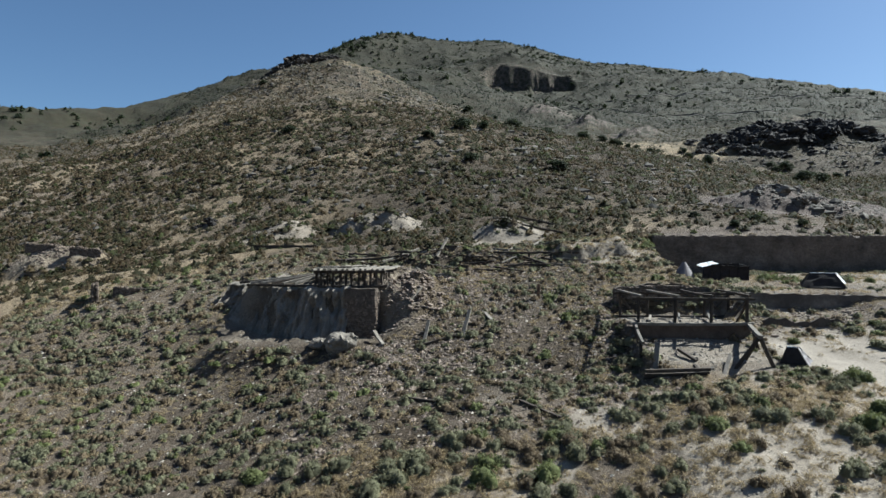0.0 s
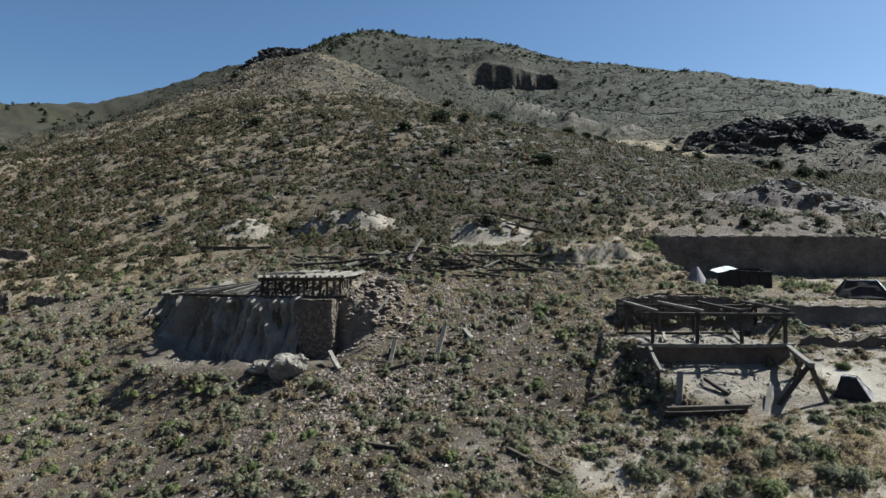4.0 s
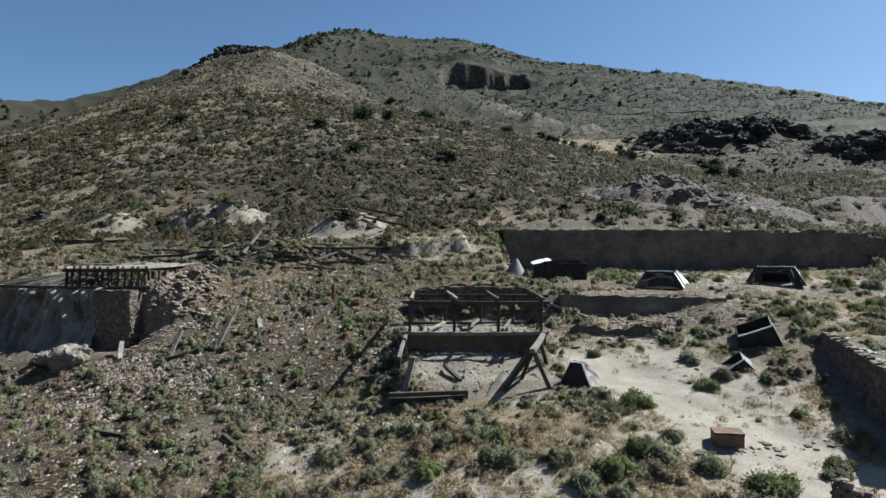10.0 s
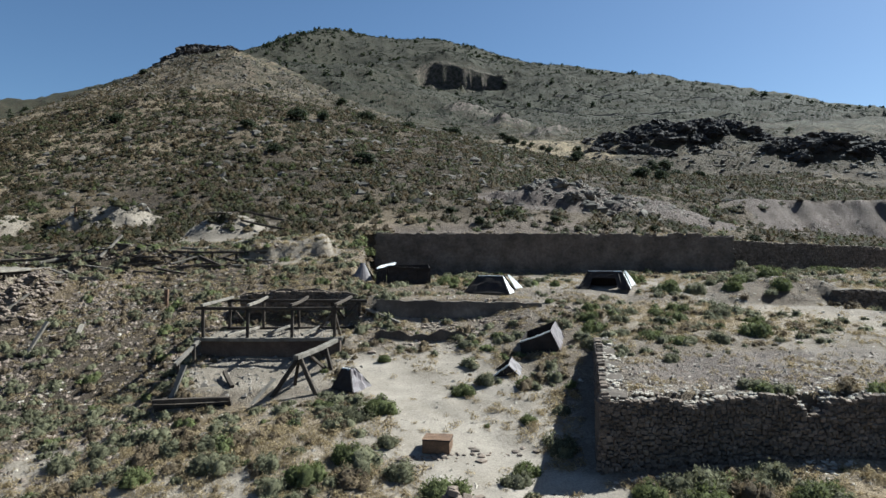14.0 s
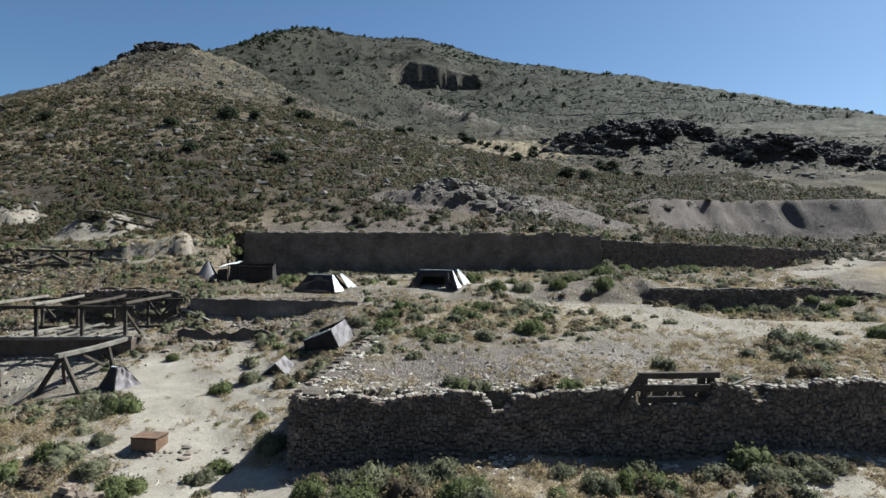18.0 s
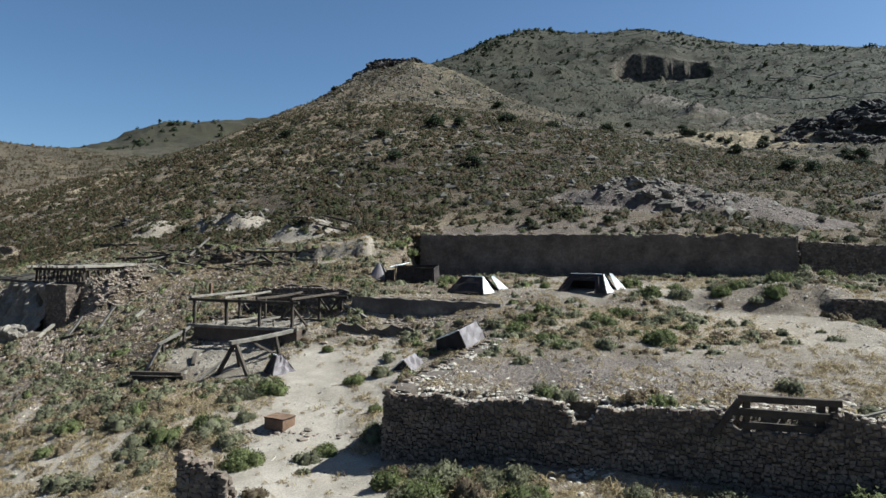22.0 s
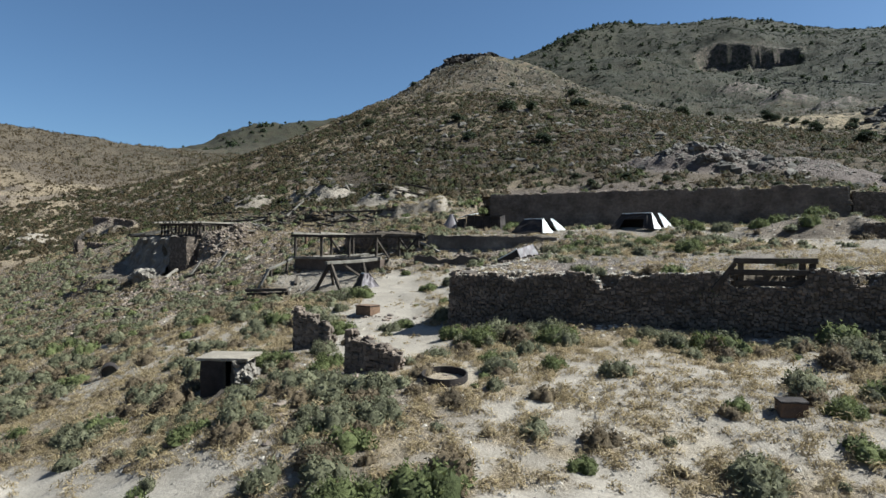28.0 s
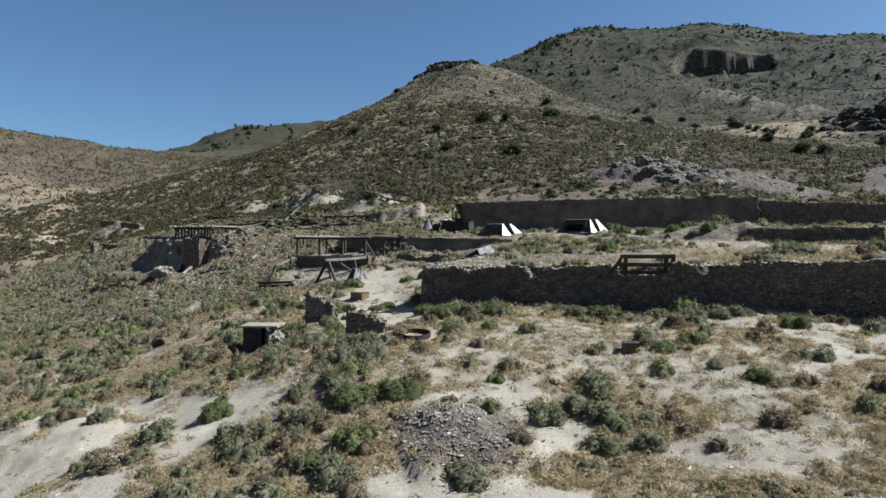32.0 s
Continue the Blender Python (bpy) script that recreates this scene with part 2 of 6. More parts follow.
def value_noise(x, y):
    xi, yi = np.floor(x).astype(int), np.floor(y).astype(int)
    fx, fy = x - xi, y - yi
    fx, fy = fx * fx * (3 - 2 * fx), fy * fy * (3 - 2 * fy)
    g = lambda i, j: OFFS[i % 64, j % 64]
    return (g(xi, yi) * (1 - fx) + g(xi + 1, yi) * fx) * (1 - fy) + (g(xi, yi + 1) * (1 - fx) + g(xi + 1, yi + 1) * fx) * fy - 0.5


def fbm(x, y, size, octaves=4, gain=0.5):
    total, amp = 0, 1.0
    for i in range(octaves):
        total = total + amp * value_noise(x / size + 17.3 * i, y / size + 5.7 * i)
        size, amp = size / 2.03, amp * gain
    return total


def relief(x, y):
    """The small unevenness that is laid over the broad land."""
    far = np.hypot(x - 40, y)
    ridged = np.abs(fbm(x + 40, y - 15, 34.0, 4)) * 2 - 0.45
    crest = np.abs(fbm(x - 70, y + 35, 120.0, 5, 0.6)) * 2 - 0.5
    return fbm(x, y, 9.0, 5, 0.55) * (0.6 + 1.6 * smooth(60, 300, far)) + (fbm(x + 90, y, 70.0, 3) * 5.0 - ridged * 4.0) * smooth(120, 500, far) - crest * 6.0 * smooth(520, 900, far)


def kernel(d2):
    return np.sqrt(d2 + 9.0)


def solve_land():
    p = KNOTS[:, :2]
    d2 = ((p[:, None] - p[None]) ** 2).sum(2)
    n = len(p)
    a = np.zeros((n + 3, n + 3))
    a[:n, :n] = kernel(d2)
    a[:n, n], a[:n, n + 1:] = 1, p / 100
    a[n:, :n] = a[:n, n:].T
    return np.linalg.solve(a, np.concatenate([KNOTS[:, 2] - relief(KNOTS[:, 0], KNOTS[:, 1]), np.zeros(3)]))


WEIGHTS = solve_land()
def front_wall_y(x):
    return 44.0 - 0.09 * (x - 45.0)


def side_wall_x(y):
    return 45.0 + 0.27 * (y - 44.0)


def long_wall_y(x):
    return 98.2 - 0.07 * (x - 32.0)


def rubble_wall_y(x):
    return 96.0 + 0.004 * (x - 84) ** 2 + 0.12 * (x - 84)


def low_wall_y(x):
    return 68.3 - 0.12 * (x - 75)


def mound(x, y, cx, cy, rx, ry, h, sharp=1.0):
    """A heap with a rounded or a pointed top."""
    d = np.sqrt(((x - cx) / rx) ** 2 + ((y - cy) / ry) ** 2) + (0.55 if rx < 5.6 else 0.4) * fbm(x * 6 / rx, y * 6 / rx, 4.0, 4) + (0.45 if rx < 5.6 else 0.12) * fbm(x + cx, y - cy, 0.3 * rx, 4, 0.6)
    return h * np.clip(1 - d, 0, 1) ** sharp


def natural(x, y):
    x, y = np.asarray(x, float), np.asarray(y, float)
    z = WEIGHTS[-3] + WEIGHTS[-2] * x / 100 + WEIGHTS[-1] * y / 100
    for (px, py, _), w in zip(KNOTS, WEIGHTS[:-3]):
        z = z + w * kernel((x - px) ** 2 + (y - py) ** 2)
    return z


def land(x, y):
    """The ground's height at x, y."""
    x, y = np.asarray(x, float), np.asarray(y, float)
    z = natural(x, y)
    z = z + relief(x, y)
    # front terrace, held by the dry-stone walls
    inside = smooth(-0.2, 0.2, y - front_wall_y(x) - 0.95) * smooth(-0.2, 0.2, x - side_wall_x(y) - 0.95) * smooth(74, 62, y)
    inside = inside * smooth(112, 96, x)
    terrace = 12.1 + 0.095 * (y - 44) + 0.03 * (x - 56) + fbm(x, y, 6.0, 3) * 0.35
    z = z * (1 - inside) + terrace * inside
    # bench in front of the long wall, and the fill behind it
    along = smooth(29.5, 31.5, x) * smooth(80.0, 78.6, x)
    front = along * smooth(72, 78, y) * smooth(0.2, -0.2, y - long_wall_y(x) - 1.0)
    z = z * (1 - front) + (15.7 + 0.022 * (y - 76) + 0.012 * (x - 45) + fbm(x, y, 5.0, 3) * 0.4) * front
    back = along * smooth(-0.2, 0.2, y - long_wall_y(x) - 1.0) * smooth(104, 99, y)
    z = z * (1 - back) + (21.5 + 0.10 * (y - 98)) * back
    # clay bluff below the timber deck
    flute = 2.4 * np.abs(value_noise(x / 2.9, y * 0.08)) + 0.5 * value_noise(x / 1.1, y * 0.15) + 1.3 * fbm(x, y, 3.0, 3)
    edge = 78.0 + 0.7 * np.sin((x + 6) * 0.45) + flute * 1.3 + 0.62 * np.clip(-15 - x, 0, 14)
    bluff = smooth(-29, -23, x) * smooth(-4.5, -8.5, x + 1.2 * value_noise(x, y / 1.5))
    wide = 1.2 + 1.3 * smooth(-11.5, -16.0, x)
    step = np.clip((y - edge + wide) / wide, 0, 1) ** 0.8
    cliff = 9.4 + 0.3 * (y - 74) * (y < 74) + 5.7 * step + 0.12 * np.clip(y - 80, 0, 10) + 1.0 * fbm(x + 3, y, 2.6, 4, 0.6) * smooth(72, 75, y) * smooth(-10, -13, x)
    zone = bluff * smooth(70, 74, y) * smooth(93, 87, y)
    z = z * (1 - zone) + cliff * zone
    # bank of pale clay above, and a low bank beside it
    bank = smooth(15.5, 17.0, x) * smooth(26.6, 25.2, x) * smooth(0.0, 0.8, y - 90.2 - 1.6 * fbm(x, y * 0.4, 4.5, 4, 0.6) - 0.7 * np.abs(value_noise(x / 0.8, y * 0.1))) * smooth(99, 93, y)
    z = z + bank * (1.6 + 0.5 * fbm(x + 9, y, 3.0, 4, 0.6))
    # levelled floors of the mill frame
    floor = smooth(17.6, 18.6, x) * smooth(31.5, 30.2, x)
    upper = floor * smooth(64.3, 64.7, y) * smooth(74.5, 72.5, y)
    z = z * (1 - upper) + (12.35 + fbm(x, y, 3.0, 3) * 0.3) * upper
    lower = floor * smooth(56.6, 58.2, y) * smooth(64.7, 64.3, y)
    z = z * (1 - lower) + (9.6 + 0.25 * (y - 57.5) + fbm(x, y, 3.0, 3) * 0.3) * lower
    # ledge beside the mill
    ledge = smooth(31.5, 33, x) * smooth(48, 45, x) * smooth(70.6, 70.9, y) * smooth(80, 74, y)
    z = z * (1 - ledge) + np.maximum(z, 15.0 + 0.05 * (y - 70)) * ledge
    # fill behind the rubble wall, and behind the low wall by the track
    behind = smooth(79.0, 80, x) * smooth(126, 118, x) * smooth(-0.2, 0.3, y - rubble_wall_y(x) - 1.0) * smooth(16, 8, y - rubble_wall_y(x))
    z = z * (1 - behind) + np.maximum(z, 20.6 - 0.035 * (x - 84)) * behind
    foot = smooth(79, 81, x) * smooth(118, 106, x) * smooth(0.3, -0.2, y - rubble_wall_y(x) - 0.9) * smooth(-16, -8, y - rubble_wall_y(x))
    z = z * (1 - foot) + np.minimum(z, 16.55 + 0.3 * fbm(x, y, 5.0, 3)) * foot
    foot = smooth(75, 77, x) * smooth(95, 90, x) * smooth(0.3, -0.2, y - low_wall_y(x) - 0.7) * smooth(-13, -8, y - low_wall_y(x))
    z = z * (1 - foot) + np.minimum(z, 13.9 + 0.2 * fbm(x, y, 5.0, 3)) * foot
    behind = smooth(74, 75.5, x) * smooth(88.5, 87.5, x) * smooth(-0.2, 0.3, y - low_wall_y(x) - 0.8) * smooth(8, 5, y - low_wall_y(x))
    z = z * (1 - behind) + np.maximum(z, 15.85) * behind
    # long flat-topped spoil bank with a gullied face
    bank = smooth(97, 106, x) * smooth(200, 180, x) * smooth(122, 127, y) * smooth(160, 150, y)
    gully = 2.0 * np.abs(value_noise(x / 4.6, y * 0.04)) + 0.7 * value_noise(x / 1.9, y * 0.08) + 3.0 * np.sin(x * 0.11 + 0.6)
    face = 20.5 + 9.0 * np.clip((y - 128.5 - gully * 1.6) / 10.0, 0, 1) + 0.02 * (y - 130)
    z = z * (1 - bank) + np.maximum(face, np.minimum(z, face + 0.5)) * bank
    # old pits cut into the mountain
    for cx, cy, rx, ry, level in ((92, 955, 36, 34, 238), (152, 945, 34, 26, 232), (332, 584, 32, 14, 127)):
        k = np.sqrt(((x - cx) / rx) ** 2 + np.clip((y - cy) / ry, -0.4, 9) ** 2) + 0.26 * fbm(x, y, 26.0, 4, 0.6)
        cut = smooth(1.0, 0.84, k)
        z = z * (1 - cut) + np.maximum(np.minimum(z, level + 0.3 * np.clip(y - cy, 0, None)), z - 26) * cut
    # spoil heaps and mounds
    for m in HEAPS:
        z = z + mound(x, y, *m)
    return z


HEAPS = [(-29, 117.6, 7.0, 5.4, 2.3, 0.9), (-16, 118.3, 5.4, 4.8, 2.9, 0.9), (-9, 117.8, 5.2, 4.6, 2.9, 0.9), (10, 106, 6.2, 4.6, 2.5, 0.9),
         (57, 18.6, 3.4, 3.2, 1.1, 0.8), (27, 18, 8, 6, 1.5, 0.9), (61, 121, 12, 8, 4.0, 0.7), (80, 124, 16, 9, 3.2, 0.8), 
         (142, 490, 20, 18, 12, 1.0), (125, 560, 22, 20, 13, 1.0), (103, 640, 26, 22, 14, 1.0),
         (184, 352, 52, 28, 9, 0.6), (226, 284, 38, 19, 6, 0.6),
         (71.0, 72.6, 6.5, 4.6, 1.9, 0.8), (-98, 119, 8, 8, 4.2, 0.9), (-70, 119, 11, 5.6, 4.6, 0.8), (-4.4, 81.5, 3.8, 7.0, 3.0, 0.8), (1.0, 92.6, 6.5, 2.6, 2.2, 0.6)]


def at(x, y, up=0.0):
    return Vector((x, y, float(land(np.array([x]), np.array([y]))[0]) + up))


def mesh_from(name, verts, faces, mats, smooth_shade=False):
    """A mesh from arrays; all faces have the same number of corners."""
    me = bpy.data.meshes.new(name)
    verts, faces = np.asarray(verts, np.float32), np.asarray(faces, np.int32)
    k = faces.shape[1]
    me.vertices.add(len(verts))
    me.vertices.foreach_set("co", verts.ravel())
    me.loops.add(faces.size)
    me.loops.foreach_set("vertex_index", faces.ravel())
    me.polygons.add(len(faces))
    me.polygons.foreach_set("loop_start", np.arange(len(faces), dtype=np.int32) * k)
    me.polygons.foreach_set("use_smooth", np.full(len(faces), smooth_shade))
    for m in mats if isinstance(mats, (list, tuple)) else [mats]:
        me.materials.append(m)
    me.update(calc_edges=True)
    me.validate()
    return me


# The ground is one sheet, finer near the works and towards the hill.
AZ = np.concatenate([np.linspace(-180, -72, 40)[:-1], np.linspace(-72, 62, 520), np.linspace(62, 180, 40)[1:]])
steps, r = [0.0, 3, 6, 9, 12, 15], 15.0
while r < 4600:
    r += max(0.40, 0.0048 * (r - 10)) if r < 160 else 0.009 * (r - 80) if r < 500 else 5.0 if 930 < r < 1030 else 0.014 * r
    steps.append(r)
RAD = np.array(steps)
HUB = (42.0, -22.0)
aa, rr = np.meshgrid(np.radians(AZ), RAD)
gx, gy = HUB[0] + rr * np.sin(aa), HUB[1] + rr * np.cos(aa)
gz = land(gx.ravel(), gy.ravel()).reshape(gx.shape)
rows_n, cols_n = gx.shape
idx = np.arange(rows_n * cols_n).reshape(gx.shape)
quads = np.stack([idx[:-1, :-1], idx[:-1, 1:], idx[1:, 1:], idx[1:, :-1]], -1).reshape(-1, 4)[:, ::-1]


def line_distance(x, y, pts):
    best = np.full(np.shape(x), 1e9)
    for (ax, ay), (bx, by) in zip(pts, pts[1:]):
        k = np.clip(((x - ax) * (bx - ax) + (y - ay) * (by - ay)) / ((bx - ax) ** 2 + (by - ay) ** 2), 0, 1)
        best = np.minimum(best, np.hypot(x - ax - k * (bx - ax), y - ay - k * (by - ay)))
    return best


TRACK = [(50, 90), (57, 86), (60.5, 80), (62.7, 76.4), (67.9, 68.7), (73, 60), (80, 54), (96, 50)]
UPPER_TRACK = [(78, 62), (100, 85), (118, 100), (150, 118)]
YARD_PATH = [(33, 60), (36, 53), (38.5, 45), (43, 38), (52, 33), (75, 30), (95, 28)]


def soil(x, y):
    """How pale, how dark (rock, and small shadows on the hill), how much spoil and how grassy the ground is at x, y."""
    n1, n2 = fbm(x, y, 14.0, 4), fbm(x + 300, y - 80, 30.0, 4)
    pale = 0.8 * smooth(6.5, 3.0, line_distance(x, y, YARD_PATH[:4]) + 3.0 * n1)
    pale = np.maximum(pale, 0.6 * smooth(4.5, 1.5, line_distance(x, y, YARD_PATH[3:]) + 7.0 * n1))
    pale = np.maximum(pale, 0.45 * smooth(4.4, 2.6, line_distance(x, y, TRACK) - 2.2 * smooth(66, 72, x) + 1.6 * n1))
    pale = np.maximum(pale, 0.45 * smooth(3.0, 1.5, line_distance(x, y, UPPER_TRACK) + 1.0 * n1))
    pale = np.maximum(pale, 0.7 * smooth(14, 8, np.hypot((x - 37) / 0.85, (y - 52) / 1.3) + 6 * n1))
    mats = fbm(x + 20, y, 6.5, 4, 0.6)
    flat = smooth(48, 54, x) * smooth(41, 38, y)
    pale = np.maximum(pale, (0.7 + 0.3 * n1) * smooth(-0.16, 0.06, mats) * flat)
    pale = np.maximum(pale, 0.85 * smooth(-0.3, 0.1, mats) * smooth(12, 26, x) * smooth(27, 21, y + 5 * n1) * smooth(52, 42, x))
    pale = np.maximum(pale, 0.7 * smooth(3.0, 0.8, line_distance(x, y, [(6, 35.5), (13, 37), (21.5, 38.4)]) + 2.4 * n1))
    pale = np.maximum(pale, 0.45 * smooth(8, 3, np.hypot((x - 15) / 2.0, (y - 37)) + 6 * n1))
    pale = np.maximum(pale, 0.6 * smooth(6.5, 4, np.hypot((x - 27), (y - 18)) + 4 * n1))
    pale = np.maximum(pale, 0.4 * smooth(12, 6, np.hypot((x - 58) / 1.6, y - 84) + 6 * n1))
    pale = np.maximum(pale, 0.6 * smooth(8, 3.5, np.hypot((x - 61) / 1.3, (y - 30.0) / 0.6) + 9 * n1))
    for cx, cy, rx, ry, h, s in HEAPS[:4]:
        pale = np.maximum(pale, 0.5 * smooth(1.2, 0.7, np.hypot((x - cx) / rx, (y - cy + 0.6) / ry) + 0.9 * n1))
    pale = np.maximum(pale, (0.34 + 0.5 * mats) * smooth(-29, -25, x) * smooth(-2, -5, x) * smooth(72, 77, y) * smooth(90, 86, y))
    pale = np.maximum(pale, 0.5 * smooth(9, 5, np.hypot((x - 21.5) / 1.0, (y - 92) / 0.7) + 3 * n1))
    pale = np.maximum(pale, (0.1 + 0.45 * smooth(-0.05, 0.35, n1)) * smooth(22, 30, x) * smooth(46, 40, y) * (1 - flat))
    pale = np.maximum(pale, 0.7 * smooth(3.5, 2.0, np.hypot((x + 24) / 2.2, y - 89.5) + 3 * n1))
    terrace = smooth(44, 48, x) * smooth(100, 92, x) * smooth(44, 46, y) * smooth(99, 95, y)
    pale = np.maximum(pale, (0.1 + 0.24 * smooth(-0.08, 0.12, mats)) * terrace)
    pale = np.maximum(pale, 0.42 * smooth(17.8, 19, x) * smooth(31.5, 30, x) * smooth(57, 58.5, y) * smooth(73.5, 72, y))
    dark = 0.8 * smooth(0.05, 0.35, n2 + 0.3 * n1) * smooth(150, 260, y) * smooth(60, -20, x)
    dark = np.maximum(dark, smooth(1.1, 0.7, np.minimum(np.hypot((x - 186) / 52, (y - 346) / 30), np.hypot((x - 232) / 42, (y - 282) / 22)) + 0.7 * n1))
    dark = np.maximum(dark, 0.9 * smooth(1.1, 0.6, np.hypot((x + 100) / 45, (y - 425) / 60) + 0.9 * n1))
    # hill soil darkened to include the small shadows of scrub and stones
    dark = np.maximum(dark, (0.7 + 0.28 * smooth(-0.15, 0.3, n1)) * smooth(99, 116, y) * (1 - 0.25 * smooth(-5, -50, x)))
    dark = np.maximum(dark, 0.92 * smooth(-150, -220, x))
    pale = np.maximum(pale, (0.5 + 0.5 * n1) * smooth(-0.16, 0.1, mats) * smooth(-3, 9, x) * smooth(32, 26, x) * smooth(62, 52, y + 6 * n2))
    spoil = smooth(98, 104, x) * smooth(200, 180, x) * smooth(125, 128, y) * smooth(145, 141, y + 6 * n1)
    spoil = np.maximum(spoil, smooth(1.1, 0.8, np.hypot((x - 62) / 15, (y - 121) / 10) + 0.3 * n1))
    spoil = np.maximum(spoil, smooth(1.1, 0.8, np.hypot((x - 80) / 17, (y - 124) / 9) + 0.3 * n1))
    spoil = np.maximum(spoil, 0.9 * smooth(1.1, 0.8, np.hypot((x - 58) / 10, (y - 49) / 4.5) + 0.3 * n1))
    spoil = np.maximum(spoil, smooth(1.1, 0.8, np.hypot((x - 57) / 3.4, (y - 18.6) / 3.2) + 0.3 * n1))
    for cx, cy, rx, ry in ((92, 962, 42, 36), (152, 952, 40, 30), (332, 588, 36, 18)):
        spoil = np.maximum(spoil, 0.9 * smooth(1.1, 0.8, np.hypot((x - cx) / rx, (y - cy) / ry)))
    for cx, cy, rx, ry, h, s in HEAPS[8:11]:
        spoil = np.maximum(spoil, smooth(1.1, 0.85, np.hypot((x - cx) / rx, (y - cy) / ry)))
    grass = smooth(-0.1, 0.35, n2) * (1 - pale) * 0.8
    grass = np.maximum(grass, 0.85 * smooth(0.05, -0.12, mats) * smooth(20, 26, x) * smooth(46, 42, y))
    grass = np.maximum(grass, 0.7 * smooth(0.0, 0.2, mats) * smooth(-30, -20, x) * smooth(30, 24, x) * smooth(56, 50, y))
    grass = np.maximum(grass, 0.9 * smooth(1.3, 0.7, np.hypot((x - 27) / 9, (y - 48) / 8) + 0.5 * n1) * (1 - pale))
    grass = np.maximum(grass, 0.8 * smooth(1.3, 0.7, np.hypot((x - 62) / 9, (y - 62) / 6) + 0.6 * n1) * (1 - pale))
    grass = np.maximum(grass, 0.9 * smooth(1.2, 0.7, np.hypot((x - 118) / 40, (y - 345) / 38) + 0.4 * n1))
    spoil = np.maximum(spoil, 0.6 * smooth(96, 99, y) * smooth(107, 102, y + 3 * n1) * smooth(31, 34, x) * smooth(98, 90, x))
    dark = dark * (1 - 0.5 * smooth(-35, -75, x) * smooth(230, 140, y))
    spur = smooth(50, -30, x) * smooth(140, 210, y) * smooth(480, 410, y) * smooth(-200, -150, x)
    grass = np.maximum(grass, 0.25 * spur * smooth(-0.25, 0.15, n1))
    dark = dark * (1 - 0.18 * spur)
    hollow = smooth(1.3, 0.8, np.hypot((x - 118) / 40, (y - 358) / 32) + 0.4 * n1)
    dark = np.maximum(dark, (0.74 + 0.5 * n1) * smooth(54, 64, y + 12 * smooth(8, -4, x)) * smooth(-40, -15, x) * smooth(30, 22, x) * (y < 120))
    # haze put into the soil: the left hillside is less dark, also for grass
    dark = dark * (1 - 0.95 * hollow) * (1 - 0.92 * np.clip(spoil, 0, 1)) * (1 - 0.5 * smooth(107, 102, y) * smooth(30, 34, x)) * (1 - 0.45 * smooth(0, -45, x) * smooth(260, 160, y)) * (1 - 0.5 * smooth(-30, -120, x) * smooth(-200, -150, x))
    pale = np.maximum(pale, 0.6 * smooth(1.1, 0.6, np.hypot((x + 98) / 8, (y - 119) / 8) + 0.3 * n1))
    pale = pale * (1 - 0.9 * smooth(1.3, 0.9, np.hypot((x - 57) / 3.4, (y - 18.6) / 3.2)))
    pale = pale * (1 - 0.9 * smooth(1.2, 0.8, np.hypot((x - 71) / 6.5, (y - 72.6) / 4.6)))
    # slight paleness on the far left, haze and dry grass together in the colour
    pale = np.maximum(pale, 0.08 * smooth(-90, -130, x) * smooth(700, 500, y))
    pale = np.maximum(pale, 0.3 * smooth(1.1, 0.7, np.hypot((x + 70) / 11, (y - 119) / 5.6) + 0.3 * n1))
    return pale, dark * (1 - pale), spoil * (1 - 0.5 * pale), grass


